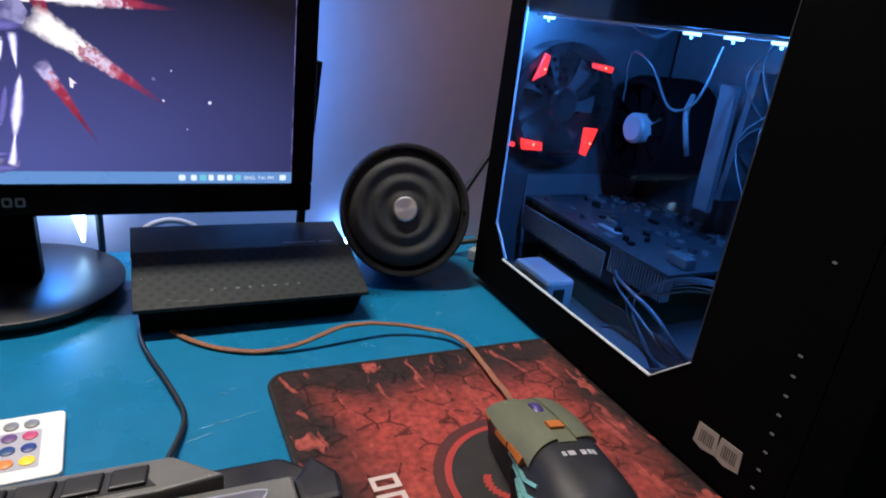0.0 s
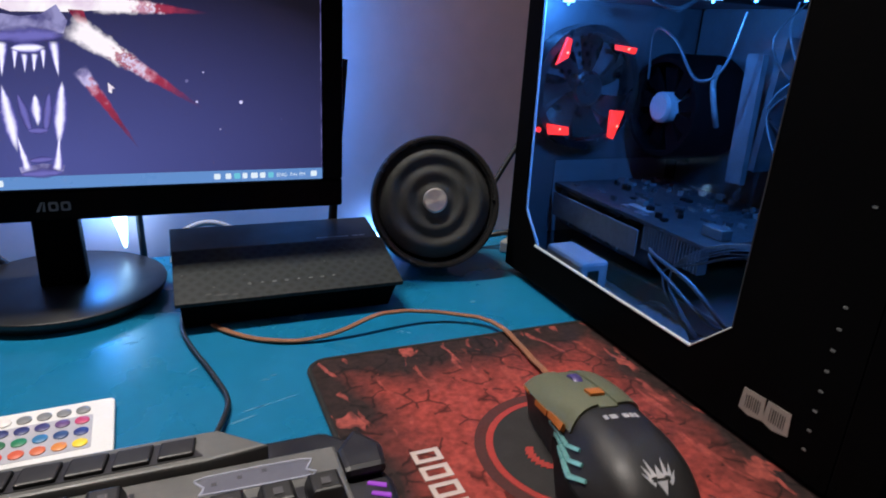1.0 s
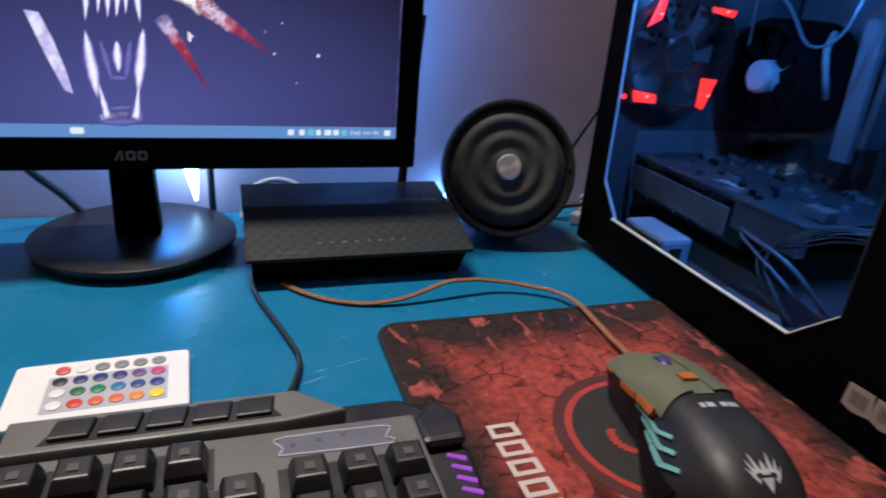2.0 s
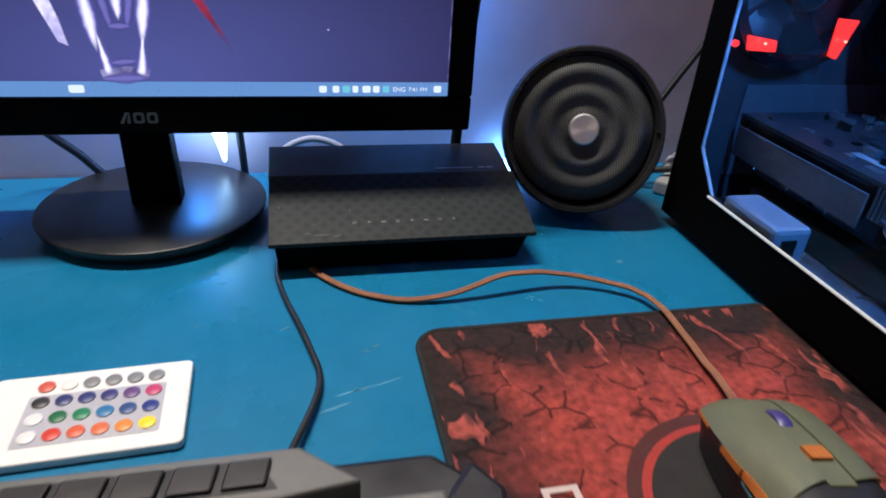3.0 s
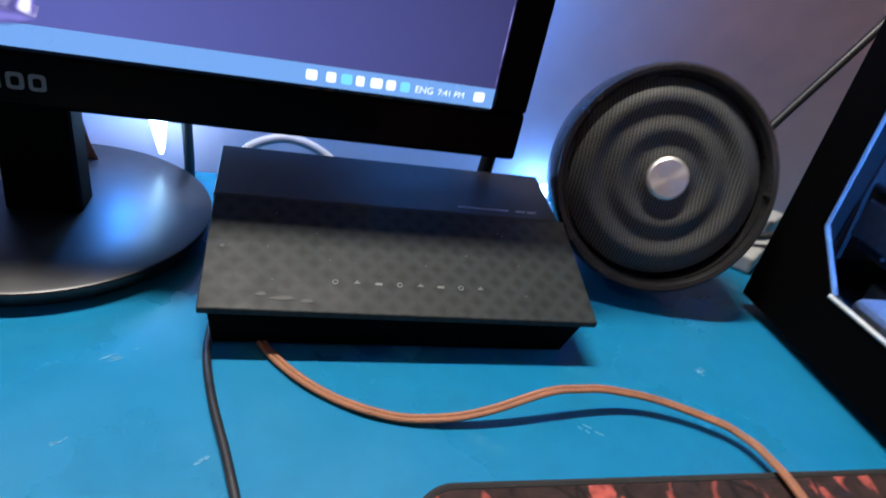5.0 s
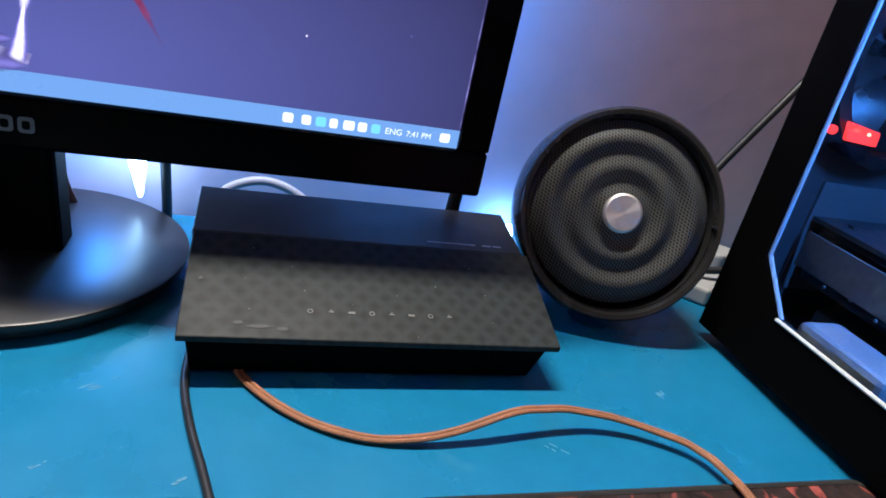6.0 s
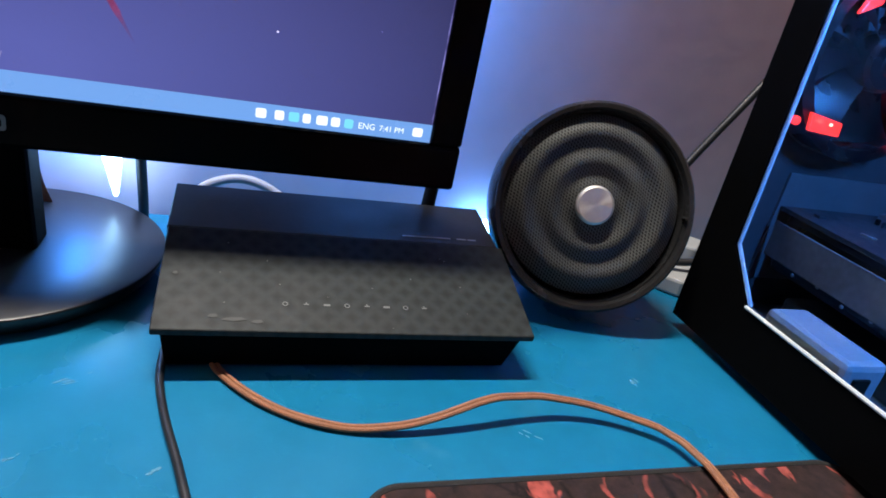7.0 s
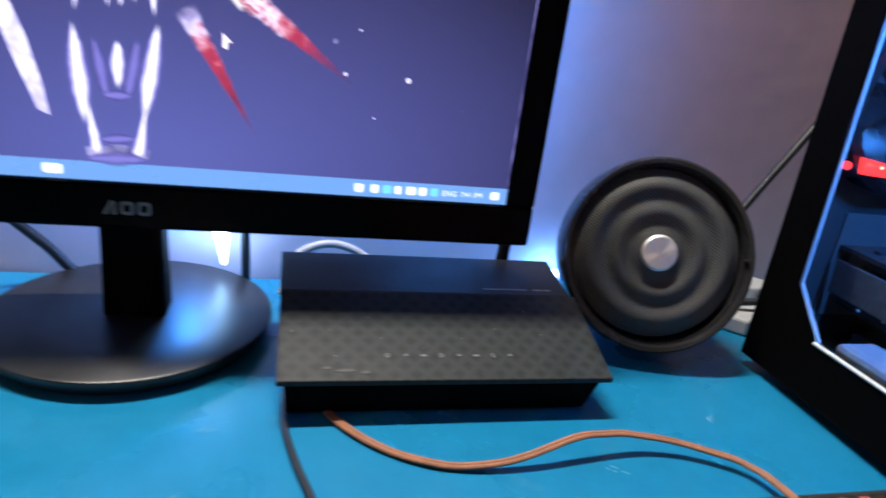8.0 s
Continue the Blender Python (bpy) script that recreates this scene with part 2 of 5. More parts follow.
def desk_mat():
    """Blue gloss paint on board, brushed on, with rubbed spots and hairline scratches."""
    m = mat("blue_paint", (0.006, 0.147, 0.288), 0.28, vary=0.10, scale=9, bump=0.12, bump_scale=160, rough_vary=0.10)
    nt = m.node_tree
    b = nt.nodes["Principled BSDF"]
    base = b.inputs["Base Color"].links[0].from_socket
    co = nt.nodes.new("ShaderNodeTexCoord")
    sp = nt.nodes.new("ShaderNodeTexNoise")
    sp.inputs["Scale"].default_value, sp.inputs["Detail"].default_value = 55, 8
    nt.links.new(co.outputs["Object"], sp.inputs["Vector"])
    r = nt.nodes.new("ShaderNodeMapRange")
    r.inputs["From Min"].default_value, r.inputs["From Max"].default_value = 0.66, 0.80
    r.inputs["To Max"].default_value = 0.30
    nt.links.new(sp.outputs["Fac"], r.inputs["Value"])
    mix = nt.nodes.new("ShaderNodeMix")
    mix.data_type = "RGBA"
    nt.links.new(r.outputs[0], mix.inputs["Factor"])
    nt.links.new(base, mix.inputs["A"])
    mix.inputs["B"].default_value = (0.06, 0.24, 0.38, 1)
    nt.links.new(mix.outputs["Result"], b.inputs["Base Color"])
    return m


M_DESK = desk_mat()
M_WALL = mat("wall_paint", (0.83, 0.55, 0.52), 0.75, vary=0.06, scale=5, bump=0.25, bump_scale=90)
M_BACKWALL = mat("dim_wall_paint", (0.66, 0.56, 0.52), 0.8, vary=0.06, scale=5)
M_CEIL = mat("ceiling_paint", (0.78, 0.77, 0.74), 0.8, vary=0.05, scale=4)
M_FLOOR = mat("floor_tile", (0.24, 0.21, 0.19), 0.5, vary=0.15, scale=8)
M_GLOSS = mat("gloss_black", (0.0015, 0.0015, 0.0018), 0.22, spec=0.04, vary=0.2, scale=20, rough_vary=0.05)
M_BASE = mat("stand_gloss_black", (0.009, 0.009, 0.010), 0.37, vary=0.2, scale=30, rough_vary=0.06)
M_BLACK = mat("matt_black_plastic", (0.003, 0.003, 0.0033), 0.65, spec=0.15, vary=0.2, scale=30, bump=0.15)
M_CASE = mat("case_black_steel", (0.0012, 0.0012, 0.0014), 0.7, spec=0.035, vary=0.2, scale=15, bump=0.12, bump_scale=900)
M_RUBBER = mat("soft_black_rubber", (0.012, 0.012, 0.0128), 0.5, vary=0.15, scale=60, bump=0.2, bump_scale=1500)
M_RIM = mat("speaker_rim", (0.018, 0.018, 0.0185), 0.24, vary=0.15, scale=40)
M_DRY = mat("router_plain", (0.022, 0.022, 0.023), 0.42, spec=0.45, vary=0.25, scale=50)
M_PRINTED = mat("grey_print", (0.13, 0.137, 0.137), 0.5, vary=0.3, scale=300)
M_WEAVE = weave_mat()
M_GRILLE = grille_mat()
M_ALU = brushed_mat()
M_PAD = pad_mat()
M_HEM = mat("black_stitching", (0.012, 0.012, 0.012), 0.9, vary=0.3, scale=200, bump=0.5, bump_scale=900)
M_PRINT_DARK = mat("pad_black_ink", (0.016, 0.014, 0.014), 0.85, vary=0.2, scale=80, bump=0.2, bump_scale=1800)
M_PRINT_RED = mat("pad_red_ink", (0.32, 0.028, 0.022), 0.85, vary=0.25, scale=80, bump=0.2, bump_scale=1800)
M_PRINT_HALO = mat("pad_dim_red_ink", (0.060, 0.012, 0.010), 0.85, vary=0.3, scale=60, bump=0.2, bump_scale=1800)
M_PRINT_LIGHT = mat("pad_pale_ink", (0.50, 0.42, 0.38), 0.8, vary=0.12, scale=120)
M_OLIVE = mat("olive_plastic", (0.115, 0.125, 0.075), 0.42, vary=0.10, scale=60, bump=0.1, bump_scale=2500)
M_ORANGE = mat("orange_plastic", (0.42, 0.13, 0.025), 0.4, vary=0.12, scale=80)
M_TEAL = mat("teal_light_guide", (0.16, 0.42, 0.42), 0.3, vary=0.1, scale=90)
M_SILVER = mat("silver_print", (0.38, 0.38, 0.40), 0.45, vary=0.15, scale=150)
M_PURPLE = mat("purple_wheel", (0.05, 0.035, 0.16), 0.4, vary=0.15, scale=100)
M_CABLE = mat("brown_braid", (0.26, 0.105, 0.050), 0.6, vary=0.30, scale=160, bump=0.6, bump_scale=1600)
M_BLACKCABLE = mat("black_cable", (0.012, 0.012, 0.013), 0.45, vary=0.2, scale=60)
M_GREYCABLE = mat("grey_cable", (0.32, 0.33, 0.35), 0.5, vary=0.1, scale=60)
M_REMOTE = mat("white_remote", (0.74, 0.74, 0.73), 0.45, vary=0.04, scale=60)
M_KB = mat("keyboard_grey", (0.105, 0.107, 0.104), 0.45, vary=0.10, scale=50, bump=0.1, bump_scale=1500)
M_KBD = mat("keyboard_dark", (0.012, 0.012, 0.016), 0.4, vary=0.15, scale=50)
M_KEY = mat("keycap", (0.011, 0.011, 0.0115), 0.42, vary=0.12, scale=70)
M_LEGEND = mat("key_legend", (0.055, 0.055, 0.062), 0.5, vary=0.1)
M_VIOLET = mat("violet_light", (0.05, 0.01, 0.06), 0.4, emit=(0.45, 0.08, 0.75), power=0.7)
M_STICKER = mat("paper_sticker", (0.27, 0.235, 0.205), 0.7, vary=0.10, scale=90)
M_BAR = mat("dark_ink", (0.05, 0.045, 0.04), 0.7, vary=0.1)
M_INSIDE = mat("case_inside", (0.045, 0.047, 0.050), 0.35, vary=0.2, scale=25)
M_INWHITE = mat("dusty_white_plastic", (0.27, 0.28, 0.29), 0.45, vary=0.15, scale=50)
M_INCABLE = mat("dim_grey_cable", (0.06, 0.063, 0.067), 0.5, vary=0.15, scale=60)
M_PCB = mat("circuit_board", (0.026, 0.031, 0.035), 0.45, vary=0.5, scale=120)
M_HEAT = mat("aluminium_fins", (0.24, 0.25, 0.26), 0.35, metal=0.7, vary=0.1, scale=60)
# steel toned lighter than case_inside, standing for strip light on floor and plate
M_LIFTED_STEEL = mat("light_lifted_steel", (0.085, 0.088, 0.09), 0.6, vary=0.35, scale=30, bump=0.1, bump_scale=400)
M_BOARD = mat("memory_shield", (0.085, 0.09, 0.095), 0.45, metal=0.3, vary=0.2, scale=80)
M_WHITE = mat("white_plastic", (0.30, 0.305, 0.30), 0.4, vary=0.06, scale=50)
M_SMOKE = mat("smoked_blade", (0.004, 0.0042, 0.005), 0.3, vary=0.1, scale=50)
M_REDLED = mat("red_led", (0.3, 0.01, 0.01), 0.3, emit=(1.0, 0.03, 0.025), power=2.0)
M_LEDON = mat("strip_led", (0.6, 0.7, 0.8), 0.3, emit=(0.35, 0.70, 1.0), power=4.0)
M_STRIP = mat("strip_tape", (0.62, 0.62, 0.60), 0.5, vary=0.08)
M_DIFFUSE = mat("milky_led_sleeve", (0.7, 0.75, 0.8), 0.4, emit=(0.35, 0.66, 1.0), power=13.0)
M_SCREEN = screen_mat()
M_GLASS = glass_mat()
M_TASK = mat("taskbar_light", (0.02, 0.02, 0.03), 0.3, emit=(0.12, 0.27, 0.60), power=1.0)
M_ICON = mat("icon_light", (0.02, 0.02, 0.03), 0.3, emit=(0.75, 0.85, 0.95), power=1.0)
M_ICON_TEAL = mat("icon_teal_light", (0.02, 0.02, 0.03), 0.3, emit=(0.15, 0.55, 0.70), power=1.0)


def picture_mat(name, pale, dim, scale):
    """A printed-light colour of the picture, mottled between two tones."""
    m = mat(name, (0.02, 0.02, 0.03), 0.3, emit=pale, power=1.0)
    nt = m.node_tree
    co = nt.nodes.new("ShaderNodeTexCoord")
    n = nt.nodes.new("ShaderNodeTexNoise")
    n.inputs["Scale"].default_value, n.inputs["Detail"].default_value, n.inputs["Distortion"].default_value = scale, 3, 0.6
    nt.links.new(co.outputs["Object"], n.inputs["Vector"])
    r = nt.nodes.new("ShaderNodeValToRGB")
    r.color_ramp.elements[0].position, r.color_ramp.elements[0].color = 0.38, (*dim, 1)
    r.color_ramp.elements[1].position, r.color_ramp.elements[1].color = 0.62, (*pale, 1)
    nt.links.new(n.outputs["Fac"], r.inputs["Fac"])
    nt.links.new(r.outputs["Color"], nt.nodes["Principled BSDF"].inputs["Emission Color"])
    return m


M_FANG = picture_mat("picture_pale_light", (0.85, 0.82, 1.1), (0.48, 0.45, 0.85), 110)
M_FANG_DIM = picture_mat("picture_violet_light", (0.20, 0.19, 0.52), (0.05, 0.045, 0.15), 70)
M_GLARE = picture_mat("picture_white_light", (1.0, 0.95, 1.0), (0.80, 0.66, 0.82), 60)
M_BROW = picture_mat("picture_grey_light", (0.30, 0.29, 0.56), (0.07, 0.065, 0.22), 85)
M_SLASH = picture_mat("picture_red_light", (0.42, 0.035, 0.08), (0.13, 0.014, 0.045), 90)
M_LOGO = mat("grey_badge", (0.16, 0.16, 0.17), 0.4, vary=0.1)
M_SCUFF = mat("rubbed_paint", (0.055, 0.225, 0.365), 0.6, vary=0.3, scale=300)

# ---- building helpers ----
ORIGIN = {}


def thing(name, label, category, at=(0, 0, 0), group="", m=None):
    """A thing's Empty: at a place, its parts then given in world metres; or with a pose m, its parts in its own metres."""
    ob = new(name)
    ob.empty_display_size = 0.02
    if m is None:
        ob.location = at
        ORIGIN[ob] = Vector(at)
    else:
        ob.matrix_world = m
        ORIGIN[ob] = Vector((0, 0, 0))
    return tagged(ob, label, category, group)


def part(name, bm, material, parent, label="", smooth=False):
    c = sum((v.co for v in bm.verts), Vector()) / max(1, len(bm.verts))
    me = bpy.data.meshes.new(name)
    bmesh.ops.translate(bm, vec=-c, verts=bm.verts)
    bmesh.ops.recalc_face_normals(bm, faces=bm.faces)
    bm.to_mesh(me)
    bm.free()
    me.materials.append(material)
    if smooth:
        me.polygons.foreach_set("use_smooth", [True] * len(me.polygons))
        me.set_sharp_from_angle(angle=radians(38))
    ob = new(name, me)
    ob.parent = parent
    ob.location = c - (ORIGIN[parent] if parent else Vector())
    ORIGIN[ob] = c
    return tagged(ob, label)


def solo(name, bm, material, label, category, kind="", smooth=False):
    """A thing of one mesh."""
    return tagged(part(name, bm, material, None, label, smooth), category=category, kind=kind)


def box(lo, hi, bevel=0.0, bm=None, seg=2):
    bm = bm or bmesh.new()
    lo, hi = Vector(lo), Vector(hi)
    r = bmesh.ops.create_cube(bm, size=1, matrix=Matrix.LocRotScale((lo + hi) / 2, None, hi - lo))
    if bevel:
        edges = {e for v in r["verts"] for e in v.link_edges}
        bmesh.ops.bevel(bm, geom=list(edges), offset=bevel, segments=seg, affect="EDGES", profile=0.5)
    return bm


def prism(pts, axis, a, b, bevel=0.0, bm=None):
    """A flat outline pushed along an axis from a to b."""
    bm = bm or bmesh.new()

    def put(p, w):
        return {"x": (w, p[0], p[1]), "y": (p[0], w, p[1]), "z": (p[0], p[1], w)}[axis]
    lo = [bm.verts.new(put(p, a)) for p in pts]
    hi = [bm.verts.new(put(p, b)) for p in pts]
    made = [bm.faces.new(lo), bm.faces.new(hi)]
    for i in range(len(pts)):
        j = (i + 1) % len(pts)
        made.append(bm.faces.new((lo[i], lo[j], hi[j], hi[i])))
    bmesh.ops.recalc_face_normals(bm, faces=made)
    if bevel:
        bmesh.ops.bevel(bm, geom=list({e for f in made for e in f.edges}), offset=bevel, segments=2, affect="EDGES", profile=0.5)
    return bm


def lathe(profile, segs=64, m=None, bm=None):
    """A profile of (radius, height) turned round the z axis, then posed by m."""
    bm = bm or bmesh.new()
    m = m or Matrix()
    rings = []
    for r, h in profile:
        if r < 1e-6:
            rings.append([bm.verts.new(m @ Vector((0, 0, h)))])
        else:
            rings.append([bm.verts.new(m @ Vector((r * math.cos(2 * math.pi * i / segs), r * math.sin(2 * math.pi * i / segs), h)))
                          for i in range(segs)])
    for a, b in zip(rings, rings[1:]):
        for i in range(segs):
            j = (i + 1) % segs
            if len(a) == 1 and len(b) == 1:
                continue
            if len(a) == 1:
                bm.faces.new((a[0], b[i], b[j]))
            elif len(b) == 1:
                bm.faces.new((a[i], a[j], b[0]))
            else:
                bm.faces.new((a[i], a[j], b[j], b[i]))
    return bm


def glide(pts, steps=8):
    """A smooth line through points."""
    p = [Vector(q) for q in pts]
    p = [p[0] * 2 - p[1]] + p + [p[-1] * 2 - p[-2]]
    out = []
    for i in range(1, len(p) - 2):
        for k in range(steps):
            t = k / steps
            a, b, c, d = p[i - 1], p[i], p[i + 1], p[i + 2]
            out.append(0.5 * ((2 * b) + (c - a) * t + (2 * a - 5 * b + 4 * c - d) * t * t + (3 * b - a - 3 * c + d) * t ** 3))
    return out + [p[-2]]


def tube(pts, r, segs=10, steps=8, bm=None, wide=1.0):
    """A round cord along a smooth line; wide flattens it into a band."""
    bm = bm or bmesh.new()
    line = glide(pts, steps)
    rings, up = [], Vector((0, 0, 1))
    for i, c in enumerate(line):
        d = (line[min(i + 1, len(line) - 1)] - line[max(i - 1, 0)]).normalized()
        side = d.cross(up)
        side = side.normalized() if side.length > 1e-4 else Vector((1, 0, 0))
        n = side.cross(d)
        rings.append([bm.verts.new(c + side * (r * wide * math.cos(2 * math.pi * k / segs)) + n * (r * math.sin(2 * math.pi * k / segs)))
                      for k in range(segs)])
    for a, b in zip(rings, rings[1:]):
        for k in range(segs):
            j = (k + 1) % segs
            bm.faces.new((a[k], a[j], b[j], b[k]))
    bm.faces.new(rings[0])
    bm.faces.new(rings[-1])
    return bm


def round_rect(x0, y0, x1, y1, r, n=6):
    out = []
    for cx, cy, a0 in ((x1 - r, y1 - r, 0), (x0 + r, y1 - r, 90), (x0 + r, y0 + r, 180), (x1 - r, y0 + r, 270)):
        for k in range(n + 1):
            a = radians(a0 + 90 * k / n)
            out.append((cx + r * math.cos(a), cy + r * math.sin(a)))
    return out


def disc_pts(cx, cy, r, n=40, a0=0.0, a1=360.0):
    return [(cx + r * math.cos(radians(a0 + (a1 - a0) * k / n)), cy + r * math.sin(radians(a0 + (a1 - a0) * k / n))) for k in range(n)]


def lettering(name, words, height, m, material, parent):
    """Words in the built-in font as a mesh part, posed by m in the parent's metres."""
    cu = bpy.data.curves.new(name, "FONT")
    cu.body, cu.size, cu.extrude = words, height, 0.00005
    tmp = bpy.data.objects.new(name, cu)
    scene.collection.objects.link(tmp)
    bpy.context.view_layer.update()
    me = bpy.data.meshes.new_from_object(tmp.evaluated_get(bpy.context.evaluated_depsgraph_get()))
    bpy.data.objects.remove(tmp)
    bm = bmesh.new()
    bm.from_mesh(me)
    bmesh.ops.transform(bm, matrix=m, verts=bm.verts)
    return part(name, bm, material, parent)


# ---- the room ----
WALL_Y = 0.124
RX0, RX1, RY0, FZ, CZ = -1.7, 1.5, -2.3, -0.76, 1.75
solo("wall_north", box((RX0, WALL_Y, FZ), (RX1, WALL_Y + 0.12, CZ)), M_WALL, "dusty mauve painted plaster wall behind the desk", "wall", "structure")
solo("wall_south", box((RX0, RY0 - 0.12, FZ), (RX1, RY0, CZ)), M_BACKWALL, "plain mauve painted plaster wall", "wall", "structure")
solo("wall_west", box((RX0 - 0.12, RY0 - 0.12, FZ), (RX0, WALL_Y + 0.12, CZ)), M_BACKWALL, "plain mauve painted plaster wall", "wall", "structure")
solo("wall_east", box((RX1, RY0 - 0.12, FZ), (RX1 + 0.12, WALL_Y + 0.12, CZ)), M_BACKWALL, "plain mauve painted plaster wall", "wall", "structure")
solo("ceiling", box((RX0 - 0.12, RY0 - 0.12, CZ), (RX1 + 0.12, WALL_Y + 0.12, CZ + 0.1)), M_CEIL, "plain white painted ceiling", "ceiling", "structure")
solo("floor", box((RX0 - 0.12, RY0 - 0.12, FZ - 0.1), (RX1 + 0.12, WALL_Y + 0.12, FZ)), M_FLOOR, "plain grey-brown tiled floor", "floor", "structure")

# ---- desk ----
desk = thing("desk", "blue gloss painted wooden desk, scuffed, against the wall", "desk", (-0.25, -0.2, FZ))
part("desktop", box((-1.0, -0.56, -0.025), (0.48, WALL_Y - 0.002, 0.0), 0.002), M_DESK, desk)
for lx in (-0.96, 0.44):
    for ly in (-0.52, 0.08):
        part("leg", box((lx - 0.025, ly - 0.025, FZ), (lx + 0.025, ly + 0.025, -0.0252), 0.003), M_DESK, desk)
part("apron", box((-0.93, -0.53, -0.10), (0.41, -0.515, -0.0252), 0.002), M_DESK, desk)
rng = random.Random(4)
for sx, sy, sl, sa in ((-0.121, -0.078, 0.010, -50), (-0.049, -0.042, 0.009, 80), (-0.219, -0.113, 0.008, 5), (-0.259, -0.089, 0.005, 10),
                       (-0.302, -0.080, 0.004, 20), (-0.214, -0.109, 0.004, 0), (-0.292, -0.040, 0.012, 30), (-0.225, -0.142, 0.035, 6)):
    for k in range(4):
        u = rng.uniform(-0.5, 0.5) * sl
        v = rng.uniform(-0.2, 0.2) * sl
        a = radians(sa + rng.uniform(-15, 15))
        l, w = sl * rng.uniform(0.2, 0.5), rng.uniform(0.0003, 0.0008)
        pts = [(-l / 2, -w * 0.4), (-l * 0.2, -w), (l / 2, -w * 0.2), (l * 0.3, w), (-l * 0.3, w * 0.7)]
        ca, sn = math.cos(a), math.sin(a)
        pts = [(sx + u * ca - v * sn + p * ca - q * sn, sy + u * sn + v * ca + p * sn + q * ca) for p, q in pts]
        part("scuff_mark", prism(pts, "z", 0.0, 0.00012), M_SCUFF, desk)

# ---- monitor ----
SX0, SX1, SZ0, SZ1 = -0.523, -0.155, 0.089, 0.294
BX0, BX1, BZ0, BZ1 = -0.539, -0.1395, 0.067, 0.310
MY = 0.024
monitor = thing("monitor", "black glossy flat computer monitor on a round stand, switched on", "monitor", (-0.345, 0.04, 0.0))
part("bezel_bottom", box((BX0, 0.0205, BZ0), (BX1, 0.046, SZ0), 0.002), M_GLOSS, monitor)
part("bezel_top", box((BX0, 0.0205, SZ1), (BX1, 0.046, BZ1), 0.002), M_GLOSS, monitor)
part("bezel_side", box((BX0, 0.0205, SZ0), (SX0, 0.046, SZ1), 0.0015), M_GLOSS, monitor)
part("bezel_side", box((SX1, 0.0205, SZ0), (BX1, 0.046, SZ1), 0.0015), M_GLOSS, monitor)
part("back_shell", prism([(-0.525, 0.078), (-0.155, 0.078), (-0.155, 0.298), (-0.525, 0.298)], "y", 0.0462, 0.060, 0.006), M_BLACK, monitor)
part("neck", prism([(-0.357, 0.010), (-0.326, 0.010), (-0.328, 0.085), (-0.356, 0.085)], "y", 0.040, 0.0600, 0.003), M_CASE, monitor)
base = part("stand_base", lathe([(0, 0.0003), (0.0655, 0.0003), (0.0700, 0.0050), (0.0714, 0.0094), (0.0711, 0.0101), (0.0700, 0.0106), (0.045, 0.0116), (0, 0.0124)], 96,
                                Matrix.Translation((-0.3440, 0.0510, 0.0))), M_BASE, monitor, "", True)
panel = part("screen", box((SX0, MY, SZ0), (SX1, MY + 0.004, SZ1)), M_SCREEN, monitor, "lit screen with a dark violet picture")
# thin line along the screen's right edge, its violet glow given by emission
part("inner_edge_glow", box((SX1 - 0.0005, MY - 0.0002, SZ0), (SX1 + 0.0001, MY + 0.001, SZ1)), M_FANG_DIM, monitor)


def on_screen(name, pts, material, lift=0.0003):
    return part(name, prism(pts, "y", MY - lift, MY - lift + 0.0002), material, panel)


on_screen("taskbar", [(SX0, SZ0), (SX1, SZ0), (SX1, SZ0 + 0.0085), (SX0, SZ0 + 0.0085)], M_TASK)
for ix, w, mt in ((-0.2345, 0.0045, M_ICON), (-0.2265, 0.004, M_ICON), (-0.2205, 0.0045, M_ICON_TEAL), (-0.2145, 0.0035, M_ICON),
                  (-0.2085, 0.0050, M_ICON), (-0.2020, 0.0040, M_ICON), (-0.1960, 0.0040, M_ICON_TEAL), (-0.1640, 0.0048, M_ICON)):
    part("icon", prism(round_rect(ix, SZ0 + 0.0022, ix + w, SZ0 + 0.0064, 0.0009, 3), "y", MY - 0.0006, MY - 0.0004), mt, panel)
UP = pose(0, 0, 0, 90, 0, 0)
lettering("language_text", "ENG", 0.0040, Matrix.Translation((-0.1898, MY - 0.0005, SZ0 + 0.0028)) @ UP, M_ICON, panel)
lettering("clock_text", "7:41 PM", 0.0036, Matrix.Translation((-0.1800, MY - 0.0005, SZ0 + 0.0029)) @ UP, M_ICON, panel)
part("icon", prism(round_rect(-0.372, SZ0 + 0.0022, -0.364, SZ0 + 0.0066, 0.001, 3), "y", MY - 0.0006, MY - 0.0004), M_ICON, panel)

